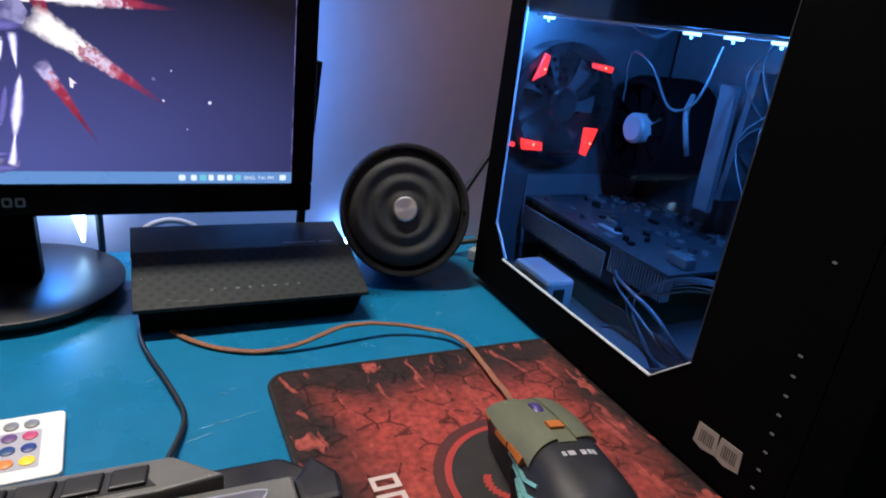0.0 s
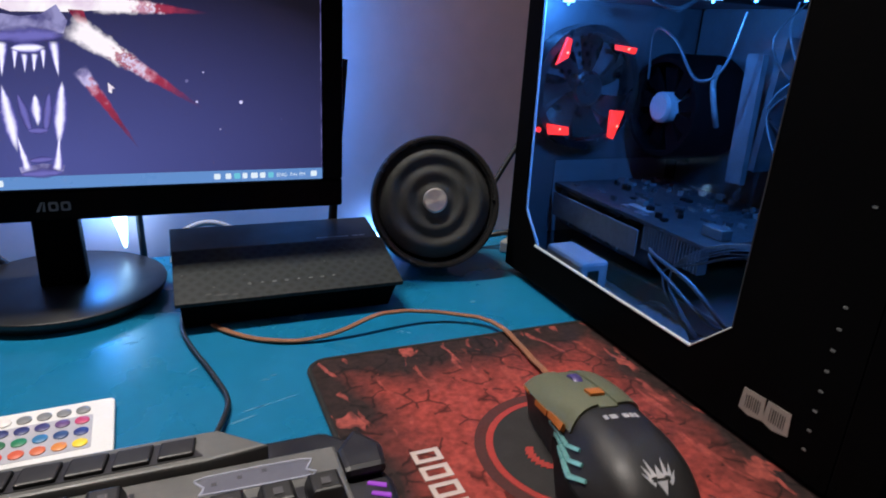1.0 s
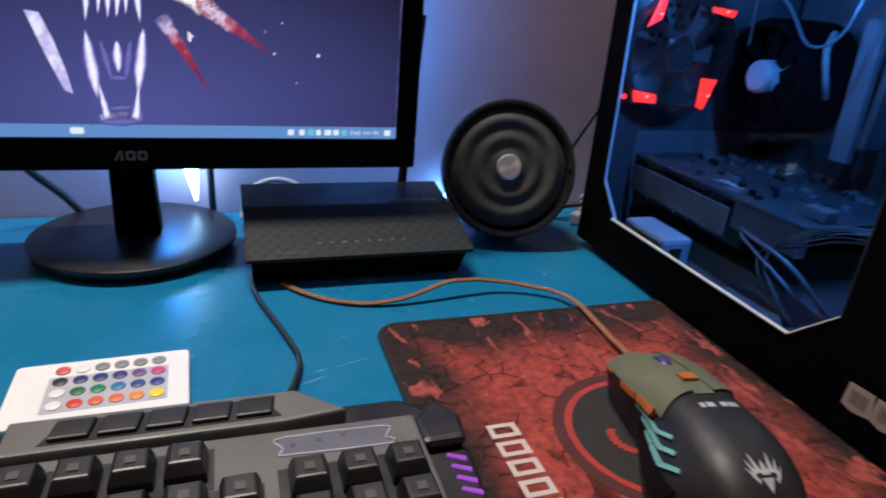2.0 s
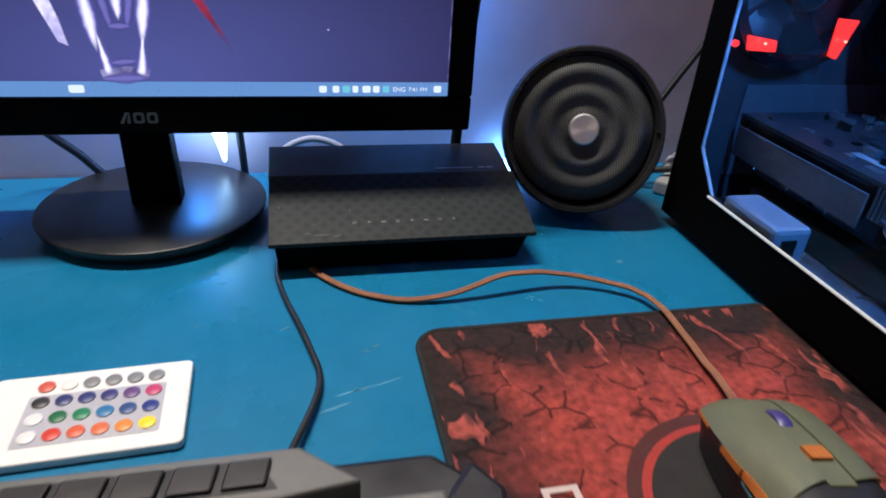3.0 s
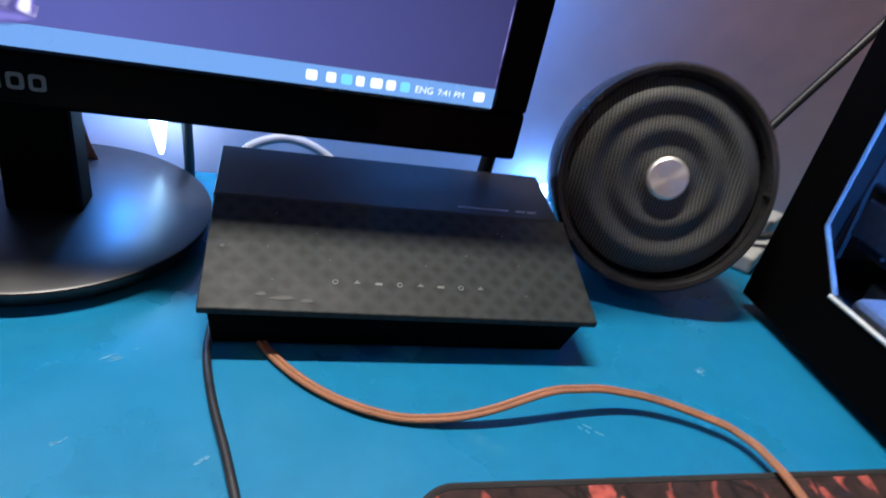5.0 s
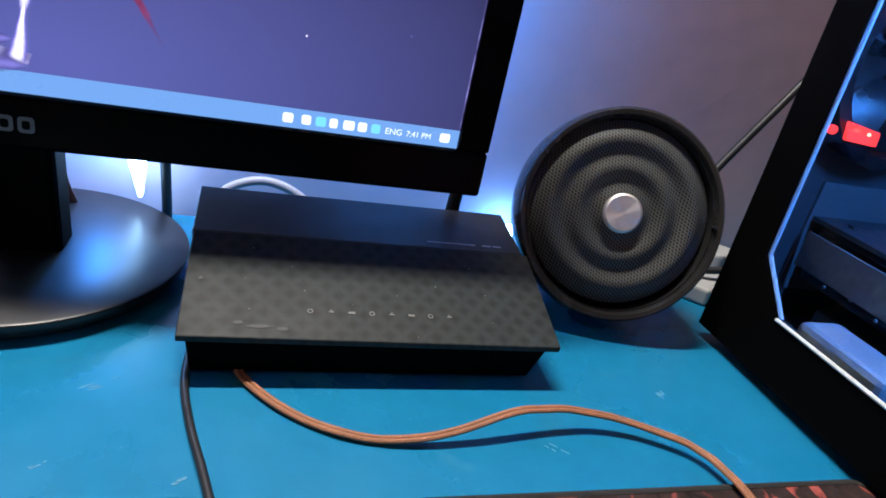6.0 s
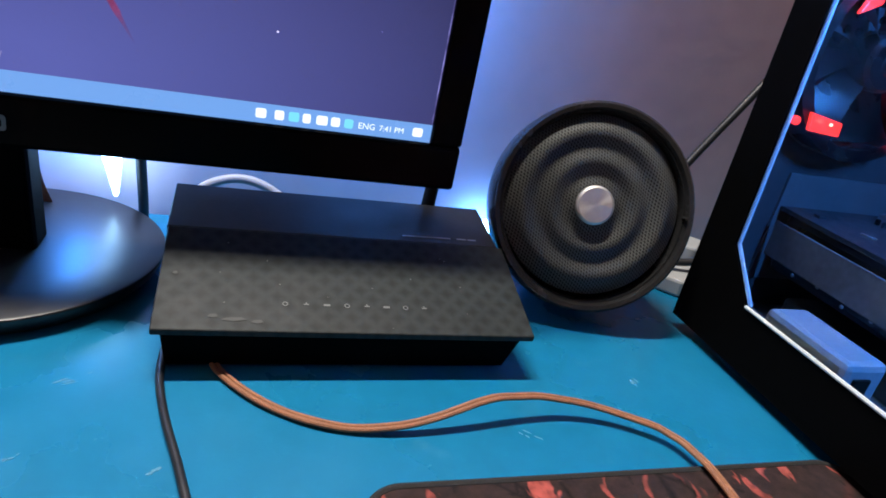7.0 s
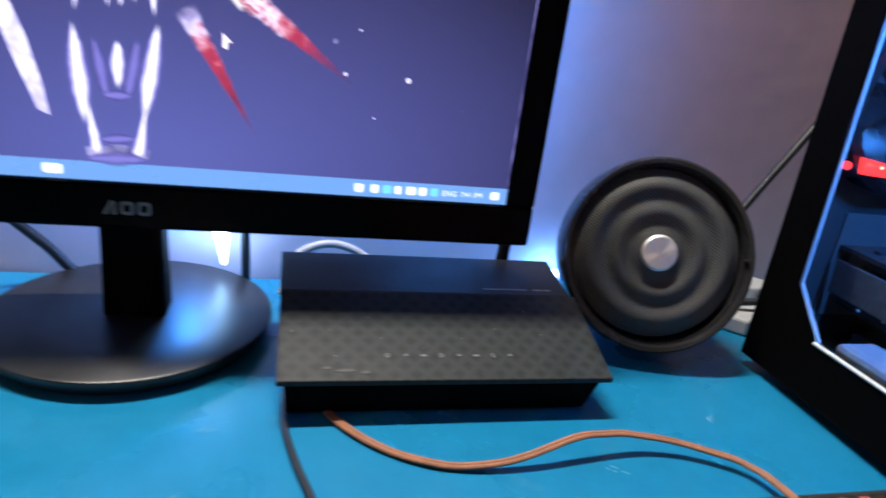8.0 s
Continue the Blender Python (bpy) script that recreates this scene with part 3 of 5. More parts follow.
# picture on the screen: plain pale and red slashes
lift = 0.0006
for pts, mt in (
    ([(-0.3870, 0.166), (-0.3795, 0.165), (-0.3740, 0.150), (-0.3690, 0.130), (-0.3672, 0.117), (-0.3715, 0.119), (-0.3790, 0.140)], M_FANG),
    ([(-0.372, 0.210), (-0.310, 0.2135), (-0.278, 0.211), (-0.270, 0.2065), (-0.314, 0.2015), (-0.345, 0.200)], M_GLARE),
    ([(-0.405, 0.2085), (-0.372, 0.2105), (-0.325, 0.2135), (-0.330, 0.245), (-0.405, 0.245)], M_GLARE),
    ([(-0.3640, 0.1875), (-0.3180, 0.1885), (-0.3150, 0.1960), (-0.3200, 0.2055), (-0.3290, 0.1995), (-0.3400, 0.1975), (-0.3530, 0.1990), (-0.3640, 0.2050)], M_BROW),
    ([(-0.3140, 0.2030), (-0.3055, 0.2030), (-0.3030, 0.1935), (-0.3095, 0.1955)], M_SLASH),
    ([(-0.3530, 0.1000), (-0.3290, 0.1005), (-0.3275, 0.1045), (-0.3400, 0.1062), (-0.3540, 0.1040)], M_BROW),
    (disc_pts(-0.2425, 0.1470, 0.0009, 7), M_FANG), (disc_pts(-0.2480, 0.1610, 0.0012, 5), M_BROW),
    ([(-0.2965, 0.159), (-0.2925, 0.1552), (-0.2942, 0.1552), (-0.2948, 0.152), (-0.2965, 0.153)], M_GLARE),
    (disc_pts(-0.213, 0.147, 0.0013, 8), M_FANG), (disc_pts(-0.237, 0.167, 0.0006, 6), M_FANG), (disc_pts(-0.228, 0.128, 0.0005, 6), M_FANG),
    (disc_pts(-0.185, 0.135, 0.0004, 6), M_FANG_DIM),
):
    lift += 0.00002
    on_screen("picture_shape", pts, mt, lift)

# slashes of light in the picture, torn and fading towards their tips
def slash_mat(name, a, b, half, stops):
    """Light that runs from a to b through the given tones, with torn, thinning edges."""
    m = mat(name, (0.02, 0.02, 0.03), 0.3, emit=(1, 1, 1), power=1.0)
    nt = m.node_tree
    bsdf = nt.nodes["Principled BSDF"]
    pos = nt.nodes.new("ShaderNodeNewGeometry").outputs["Position"]
    xyz = nt.nodes.new("ShaderNodeSeparateXYZ")
    nt.links.new(pos, xyz.inputs[0])
    ln = math.hypot(b[0] - a[0], b[1] - a[1])
    ux, uz = (b[0] - a[0]) / ln, (b[1] - a[1]) / ln
    px, pz = node_math(nt, "SUBTRACT", xyz.outputs["X"], a[0]), node_math(nt, "SUBTRACT", xyz.outputs["Z"], a[1])
    f = node_math(nt, "ADD", node_math(nt, "MULTIPLY", px, ux / ln), node_math(nt, "MULTIPLY", pz, uz / ln))
    d = node_math(nt, "ADD", node_math(nt, "MULTIPLY", px, -uz / half), node_math(nt, "MULTIPLY", pz, ux / half))
    tear = nt.nodes.new("ShaderNodeTexNoise")
    tear.inputs["Scale"].default_value, tear.inputs["Detail"].default_value, tear.inputs["Roughness"].default_value = 170, 5, 0.65
    nt.links.new(pos, tear.inputs["Vector"])
    n = node_math(nt, "SUBTRACT", tear.outputs["Fac"], 0.5)
    ramp = nt.nodes.new("ShaderNodeValToRGB")
    while len(ramp.color_ramp.elements) < len(stops):
        ramp.color_ramp.elements.new(0.5)
    for e, (at, tone) in zip(ramp.color_ramp.elements, stops):
        e.position, e.color = at, (*tone, 1)
    nt.links.new(node_math(nt, "ADD", f, node_math(nt, "MULTIPLY", n, 0.65)), ramp.inputs["Fac"])
    nt.links.new(ramp.outputs["Color"], bsdf.inputs["Emission Color"])
    wide = node_math(nt, "SUBTRACT", 1.06, f)
    e = node_math(nt, "ADD", node_math(nt, "DIVIDE", node_math(nt, "ABSOLUTE", d), wide), node_math(nt, "MULTIPLY", n, 1.0))
    edge = node_math(nt, "MULTIPLY", node_math(nt, "SUBTRACT", 1.15, e), 2.0, True)
    root = node_math(nt, "MULTIPLY", node_math(nt, "ADD", f, node_math(nt, "MULTIPLY", n, 0.1)), 12.0, True)
    tip = node_math(nt, "MULTIPLY", node_math(nt, "SUBTRACT", 1.0, f), 3.0, True)
    nt.links.new(node_math(nt, "MULTIPLY", node_math(nt, "MULTIPLY", edge, root), tip), bsdf.inputs["Alpha"])
    return m


WHITE, ROSE, RED, WINE = (1.0, 0.93, 1.0), (0.55, 0.20, 0.30), (0.36, 0.03, 0.075), (0.10, 0.014, 0.05)
for name, a, b, half, stops in (
        ("picture_long_slash", (-0.3150, 0.1948), (-0.2385, 0.1422), 0.0080, ((0.0, WHITE), (0.34, WHITE), (0.40, RED), (0.45, (0.75, 0.7, 0.95)), (0.54, ROSE), (0.64, RED), (1.0, WINE))),
        ("picture_short_slash", (-0.3120, 0.1672), (-0.2815, 0.1145), 0.0044, ((0.0, (0.35, 0.30, 0.6)), (0.14, (0.6, 0.54, 0.85)), (0.24, ROSE), (0.34, RED), (1.0, WINE))),
        ("picture_top_slash", (-0.300, 0.2080), (-0.230, 0.2055), 0.0062, ((0.0, WHITE), (0.32, WHITE), (0.42, ROSE), (0.48, (0.8, 0.7, 0.9)), (0.56, RED), (1.0, WINE)))):
    ln = math.hypot(b[0] - a[0], b[1] - a[1])
    nx, nz = -(b[1] - a[1]) / ln * half, (b[0] - a[0]) / ln * half
    lift += 0.00003
    bm = bmesh.new()
    bm.faces.new([bm.verts.new((x, MY - lift - 0.0003, z)) for x, z in ((a[0] - 1.6 * nx, a[1] - 1.6 * nz), (b[0] - 0.4 * nx, b[1] - 0.4 * nz), (b[0] + 0.4 * nx, b[1] + 0.4 * nz), (a[0] + 1.6 * nx, a[1] + 1.6 * nz))])
    part("picture_slash", bm, slash_mat(name, a, b, half, stops), panel)

# soft pale streaks of the picture
def streak_mat(name, a, b, half, both, core, rim):
    """A soft streak of light from a to b, bright along its middle, thinning to one end or to both."""
    m = mat(name, (0.02, 0.02, 0.03), 0.3, emit=core, power=1.0)
    nt = m.node_tree
    bsdf = nt.nodes["Principled BSDF"]
    pos = nt.nodes.new("ShaderNodeNewGeometry").outputs["Position"]
    xyz = nt.nodes.new("ShaderNodeSeparateXYZ")
    nt.links.new(pos, xyz.inputs[0])
    ln = math.hypot(b[0] - a[0], b[1] - a[1])
    ux, uz = (b[0] - a[0]) / ln, (b[1] - a[1]) / ln
    px, pz = node_math(nt, "SUBTRACT", xyz.outputs["X"], a[0]), node_math(nt, "SUBTRACT", xyz.outputs["Z"], a[1])
    f = node_math(nt, "ADD", node_math(nt, "MULTIPLY", px, ux / ln), node_math(nt, "MULTIPLY", pz, uz / ln))
    d = node_math(nt, "ADD", node_math(nt, "MULTIPLY", px, -uz / half), node_math(nt, "MULTIPLY", pz, ux / half))
    tear = nt.nodes.new("ShaderNodeTexNoise")
    tear.inputs["Scale"].default_value, tear.inputs["Detail"].default_value = 150, 3
    nt.links.new(pos, tear.inputs["Vector"])
    n = node_math(nt, "MULTIPLY", node_math(nt, "SUBTRACT", tear.outputs["Fac"], 0.5), 0.7)
    rest = node_math(nt, "SUBTRACT", 1.0, f)
    if both:
        wide = node_math(nt, "ADD", node_math(nt, "MULTIPLY", node_math(nt, "MULTIPLY", f, rest), 3.6), 0.1)
    else:
        wide = node_math(nt, "ADD", rest, 0.08)
    e = node_math(nt, "ADD", node_math(nt, "DIVIDE", node_math(nt, "ABSOLUTE", d), wide), n)
    ramp = nt.nodes.new("ShaderNodeValToRGB")
    ramp.color_ramp.elements[0].position, ramp.color_ramp.elements[0].color = 0.2, (*core, 1)
    ramp.color_ramp.elements[1].position, ramp.color_ramp.elements[1].color = 0.85, (*rim, 1)
    nt.links.new(e, ramp.inputs["Fac"])
    nt.links.new(ramp.outputs["Color"], bsdf.inputs["Emission Color"])
    edge = node_math(nt, "MULTIPLY", node_math(nt, "SUBTRACT", 1.1, e), 2.0, True)
    ends = node_math(nt, "MULTIPLY", node_math(nt, "MULTIPLY", f, 9.0, True), node_math(nt, "MULTIPLY", rest, 5.0, True))
    nt.links.new(node_math(nt, "MULTIPLY", edge, ends), bsdf.inputs["Alpha"])
    return m


for a, b, half, both, dim in (
        ((-0.3516, 0.1827), (-0.3546, 0.1611), 0.0034, False, False), ((-0.3243, 0.1838), (-0.3239, 0.1617), 0.0034, False, False),
        ((-0.3454, 0.1781), (-0.3472, 0.1659), 0.0019, False, False), ((-0.3407, 0.1757), (-0.342, 0.1638), 0.0022, False, False),
        ((-0.3352, 0.176), (-0.3371, 0.1644), 0.0022, False, False), ((-0.3303, 0.179), (-0.3316, 0.1664), 0.0019, False, False),
        ((-0.3478, 0.1786), (-0.3287, 0.1798), 0.0034, True, False), ((-0.3602, 0.1849), (-0.3165, 0.1877), 0.0055, True, True),
        ((-0.3556, 0.157), (-0.3531, 0.1137), 0.0038, True, False), ((-0.3223, 0.1597), (-0.3295, 0.1178), 0.0038, True, False),
        ((-0.3491, 0.1016), (-0.3518, 0.1254), 0.0028, False, False), ((-0.3323, 0.1009), (-0.3282, 0.1249), 0.0031, False, False),
        ((-0.3385, 0.1511), (-0.3394, 0.1305), 0.0031, True, False), ((-0.348, 0.1517), (-0.3434, 0.1249), 0.0028, True, True),
        ((-0.3303, 0.1525), (-0.3361, 0.1251), 0.0028, True, True), ((-0.3455, 0.1278), (-0.3335, 0.1281), 0.0024, True, True),
        ((-0.3539, 0.0994), (-0.3281, 0.1001), 0.0034, True, True), ((-0.3476, 0.1082), (-0.3328, 0.1095), 0.0024, True, True)):
    core, rim = ((0.16, 0.15, 0.50), (0.05, 0.045, 0.20)) if dim else ((1.0, 0.98, 1.2), (0.16, 0.14, 0.60))
    ln = math.hypot(b[0] - a[0], b[1] - a[1])
    nx, nz = -(b[1] - a[1]) / ln * half * 1.3, (b[0] - a[0]) / ln * half * 1.3
    lift += 0.00003
    bm = bmesh.new()
    bm.faces.new([bm.verts.new((x, MY - lift - 0.0003, z)) for x, z in ((a[0] - nx, a[1] - nz), (b[0] - nx, b[1] - nz), (b[0] + nx, b[1] + nz), (a[0] + nx, a[1] + nz))])
    part("picture_streak", bm, streak_mat("picture_streak_light", a, b, half, both, core, rim), panel)

# ---- cables behind the monitor and the lit strip ----
solo("monitor_cable", tube([(-0.290, 0.064, 0.120), (-0.2905, 0.090, 0.070), (-0.291, 0.105, 0.030), (-0.291, 0.111, 0.010), (-0.291, 0.112, 0.0005)],
                           0.0028), M_BLACKCABLE, "black video cable hanging down behind the monitor", "cable", smooth=True)
solo("power_cable", tube([(-0.440, 0.064, 0.110), (-0.425, 0.095, 0.055), (-0.402, 0.102, 0.026), (-0.380, 0.106, 0.0034), (-0.33, 0.112, 0.0034)],
                         0.0030), M_BLACKCABLE, "black power cable slanting down behind the monitor", "cable", smooth=True)
solo("network_cable", tube([(-0.268, 0.075, 0.010), (-0.262, 0.088, 0.028), (-0.246, 0.092, 0.0365), (-0.230, 0.092, 0.036), (-0.214, 0.088, 0.028),
                            (-0.203, 0.070, 0.018), (-0.200, 0.0565, 0.016)], 0.0026), M_GREYCABLE, "grey network cable arching behind the router", "cable", smooth=True)
strip = thing("led_strip", "lit blue light strip hanging loose behind the monitor", "light strip", (-0.32, 0.075, 0.06))
part("tape", tube([(-0.50, 0.064, 0.086), (-0.40, 0.064, 0.083), (-0.335, 0.066, 0.082), (-0.322, 0.078, 0.080), (-0.312, 0.092, 0.074)],
                  0.0010, 8, 8, None, 4.0), M_STRIP, strip, "", True)
part("side_tape", box((-0.1740, 0.0604, 0.095), (-0.1660, 0.0614, 0.285)), M_STRIP, strip)
part("lit_end", prism([(-0.3175, 0.074), (-0.3060, 0.074), (-0.3005, 0.052), (-0.3003, 0.036), (-0.3022, 0.018), (-0.3042, 0.018), (-0.3075, 0.032), (-0.3125, 0.050)], "y", 0.0985, 0.1025, 0.001),
     M_DIFFUSE, strip, "glowing milky end of the strip")
for k in range(5):
    part("led", box((-0.47 + 0.028 * k, 0.0655, 0.080), (-0.465 + 0.028 * k, 0.0672, 0.085), 0.0004), M_LEDON, strip)
part("connector", tube([(-0.345, 0.066, 0.070), (-0.342, 0.092, 0.040), (-0.338, 0.100, 0.016), (-0.336, 0.104, 0.0035)], 0.0012, 8, 6, None, 3.0),
     mat("brown_strip_tape", (0.16, 0.06, 0.03), 0.5, vary=0.4, scale=120), strip, "brown flat strip cable")
solo("led_strip_end", box((-0.0840, 0.1040, 0.0003), (-0.0780, 0.1056, 0.0200), 0.0005), M_DIFFUSE, "glowing blue light strip end by the wall", "light strip")

# ---- router ----
router = thing("router", "black wireless router with a woven-pattern sloping lid", "router", (-0.19, 0.005, 0.0))
RXL, RXR = -0.2680, -0.1075


def slope(y):
    return 0.0222 + (y + 0.0392) * (0.0395 - 0.0222) / (0.018 + 0.0392)


part("lid", prism([(-0.0392, slope(-0.0392)), (-0.0388, slope(-0.0392) - 0.0030), (0.018, slope(0.018) - 0.0035), (0.018, slope(0.018))], "x", RXL, RXR, 0.0006), M_WEAVE, router)
part("back_strip", prism([(0.0182, 0.0395), (0.0182, 0.0360), (0.0575, 0.0395), (0.0575, 0.0449)], "x", RXL - 0.0005, RXR - 0.0025, 0.0005), M_DRY, router)
bm = bmesh.new()
lo = [(-0.263, -0.0330), (-0.117, -0.0330), (-0.117, 0.050), (-0.264, 0.050)]
hi = [(RXL + 0.003, -0.0355), (RXR - 0.004, -0.0355), (RXR - 0.007, 0.053), (RXL + 0.003, 0.053)]
vl = [bm.verts.new((x, y, 0.002)) for x, y in lo]
vh = [bm.verts.new((x, y, min(slope(y) - 0.0036, 0.0370))) for x, y in hi]
bm.faces.new(vl), bm.faces.new(vh)
for i in range(4):
    bm.faces.new((vl[i], vl[(i + 1) % 4], vh[(i + 1) % 4], vh[i]))
part("underbody", bm, M_CASE, router)
for fx in (-0.248, -0.130):
    for fy in (-0.018, 0.042):
        part("foot", lathe([(0, 0), (0.005, 0), (0.005, 0.0021), (0, 0.0021)], 16, Matrix.Translation((fx, fy, 0))), M_RUBBER, router)
tilt = math.atan2(0.0173, 0.0572)


def lid_pose(x, y, up=0.00015):
    return Matrix.Translation((x, y, slope(y) + up)) @ Matrix.Rotation(tilt, 4, "X")


for k in range(8):
    x = -0.2180 + 0.0605 * k / 7
    bm = bmesh.new()
    if k % 3 == 0:
        lathe([(0.0008, 0), (0.0012, 0), (0.0012, 0.0001), (0.0008, 0.0001), (0.0008, 0)], 12, bm=bm)
    elif k % 3 == 1:
        box((-0.0011, -0.0003, 0), (0.0011, 0.0003, 0.0001), 0, bm)
        box((-0.0003, 0.0005, 0), (0.0003, 0.0011, 0.0001), 0, bm)
    else:
        box((-0.0014, -0.0006, 0), (0.0014, 0.0005, 0.0001), 0, bm)
    bmesh.ops.transform(bm, matrix=lid_pose(x, -0.0248), verts=bm.verts)
    part("status_icon", bm, M_PRINTED, router)
for x0, x1 in ((-0.1600, -0.1345), (-0.1310, -0.1260), (-0.1250, -0.1205)):
    bm = box((x0, -0.0005, 0), (x1, 0.0005, 0.0001))
    bmesh.ops.transform(bm, matrix=Matrix.Translation((0, 0.0230, 0.0404)) @ Matrix.Rotation(0.136, 4, "X"), verts=bm.verts)
    part("printed_bar", bm, M_SILVER, router)
for x, y, l in ((-0.238, -0.0335, 0.010), (-0.229, -0.0345, 0.005), (-0.262, -0.010, 0.002), (-0.246, -0.032, 0.004)):
    bm = prism([(-l / 2, -0.0006), (0, -0.0012), (l / 2, -0.0004), (l * 0.3, 0.0010), (-l * 0.3, 0.0007)], "z", 0, 0.00008)
    bmesh.ops.transform(bm, matrix=lid_pose(x, y), verts=bm.verts)
    part("worn_spot", bm, mat("worn_plastic", (0.022, 0.0245, 0.0245), 0.6, vary=0.3, scale=400), router)
rng = random.Random(13)
M_SPECK = mat("dust_speck", (0.16, 0.16, 0.155), 0.8, vary=0.2)
for k in range(14):
    x, y, r = rng.uniform(-0.264, -0.115), rng.uniform(-0.037, 0.016), rng.uniform(0.00018, 0.00045)
    bm = prism([(r * math.cos(a), r * 0.7 * math.sin(a)) for a in (0.2, 1.3, 2.6, 3.9, 5.2)], "z", 0, 0.00008)
    bmesh.ops.transform(bm, matrix=lid_pose(x, y), verts=bm.verts)
    part("dust_speck", bm, M_SPECK, router)
part("antenna", tube([(-0.1385, 0.0605, 0.030), (-0.1370, 0.0612, 0.060), (-0.1325, 0.0618, 0.120), (-0.1285, 0.062, 0.177)], 0.0034, 14, 6, None, 1.25), M_BLACK, router, "", True)
part("antenna_hinge", lathe([(0, -0.006), (0.0048, -0.006), (0.0048, 0.006), (0, 0.006)], 20, Matrix.Translation((-0.139, 0.0605, 0.030)) @ pose(0, 0, 0, 0, 90, 0)), M_BLACK, router, "", True)

# ---- round speaker ----
SPK = Matrix.Translation((-0.0578, 0.0265, 0.0648)) @ Matrix.Diagonal((1.035, 1.035, 1.05, 1)) @ pose(0, 0, 0, -19, 0, -16)
speaker = thing("speaker", "round black desktop speaker with mesh grille and metal cap", "speaker", m=SPK)
FRONT = pose(0, 0, 0, 90, 0, 0)
RING = pose(0.0008, 0, -0.0012) @ Matrix.Diagonal((1, 1, 1.02, 1)) @ FRONT
part("shell", lathe([(0.0475, 0.004), (0.0515, 0.002), (0.0535, -0.006), (0.0535, -0.018), (0.049, -0.034), (0.040, -0.046), (0.022, -0.054), (0, -0.056)], 96, RING), M_RIM, speaker, "", True)
part("rim", lathe([(0.0470, -0.004), (0.0478, 0.0030), (0.0496, 0.0058), (0.0516, 0.0062), (0.0530, 0.0044), (0.0536, -0.002)], 96, RING), M_RIM, speaker, "", True)
prof = []
for k in range(61):
    r = 0.0466 * k / 60
    h = 0.0048 + 0.0012 * math.cos(2 * math.pi * (r - 0.0085) / 0.0140) - 0.0055 * max(0, (r - 0.0385) / 0.0081) ** 2
    prof.append((r, h))
part("grille", lathe(prof, 128, FRONT), M_GRILLE, speaker, "dark punched mesh in raised rings", True)
part("cap", lathe([(0, 0.0092), (0.0088, 0.0090), (0.0099, 0.0080), (0.0101, 0.004)], 64, FRONT), M_ALU, speaker, "turned aluminium cap", True)
part("foot", lathe([(0, -0.0657), (0.018, -0.0657), (0.019, -0.0630), (0.018, -0.0560), (0.016, -0.040), (0, -0.040)], 48,
                   Matrix.Rotation(radians(19), 4, "X") @ pose(0.000, 0.028, 0.0022)), M_BLACK, speaker, "", True)
part("screw", lathe([(0, 0.0075), (0.0009, 0.0073), (0.0011, 0.003)], 12, pose(0.0488, 0, 0.002) @ FRONT), M_RIM, speaker, "", True)
solo("speaker_cable", tube([(-0.004, 0.070, 0.022), (0.036, 0.080, 0.079), (0.068, 0.082, 0.128), (0.108, 0.084, 0.190)], 0.0026), M_BLACKCABLE,
     "black speaker cable slanting up the wall", "cable", smooth=True)
solo("plug_cable", tube([(-0.030, 0.085, 0.0032), (0.005, 0.076, 0.010), (0.030, 0.066, 0.016), (0.060, 0.062, 0.020), (0.085, 0.080, 0.026)], 0.0026), M_BLACKCABLE,
     "black audio cable looping behind the speaker", "cable", smooth=True)
plug = thing("cable_plug", "pale grey cable plugs lying behind the speaker", "plug", (0.01, 0.055, 0))
part("plug_body", prism([(0.026, 0.056), (0.038, 0.044), (0.070, 0.070), (0.058, 0.084)], "z", 0.0003, 0.012, 0.002), M_WHITE, plug)
part("plug_body", prism([(0.060, 0.092), (0.074, 0.080), (0.096, 0.096), (0.082, 0.110)], "z", 0.0003, 0.020, 0.002), M_WHITE, plug)
part("plug_collar", tube([(0.044, 0.074, 0.012), (0.056, 0.084, 0.018)], 0.0036, 12, 4), M_GREYCABLE, plug, "", True)

# ---- mouse pad ----
PX0, PX1, PY0, PY1 = -0.1955, 0.020, -0.362, -0.1025
pad = thing("mouse_pad", "red and black cracked-print cloth mouse pad, stitched edge", "mouse pad", ((PX0 + PX1) / 2, (PY0 + PY1) / 2, 0))
part("cloth", prism(round_rect(PX0 + 0.002, PY0 + 0.002, PX1 - 0.002, PY1 - 0.002, 0.014), "z", 0.0002, 0.0028), M_PAD, pad)
hem = round_rect(PX0 + 0.0012, PY0 + 0.0012, PX1 - 0.0012, PY1 - 0.0012, 0.014, 14)
part("stitched_edge", tube([(x, y, 0.0019) for x, y in hem + hem[:1]], 0.0017, 8, 1), M_HEM, pad, "", True)
CX, CY = -0.081, -0.232


def ring(r0, r1, z0, z1):
    return lathe([(r0, z0), (r1, z0), (r1, z1), (r0, z1), (r0, z0)], 80, Matrix.Translation((CX, CY, 0)))


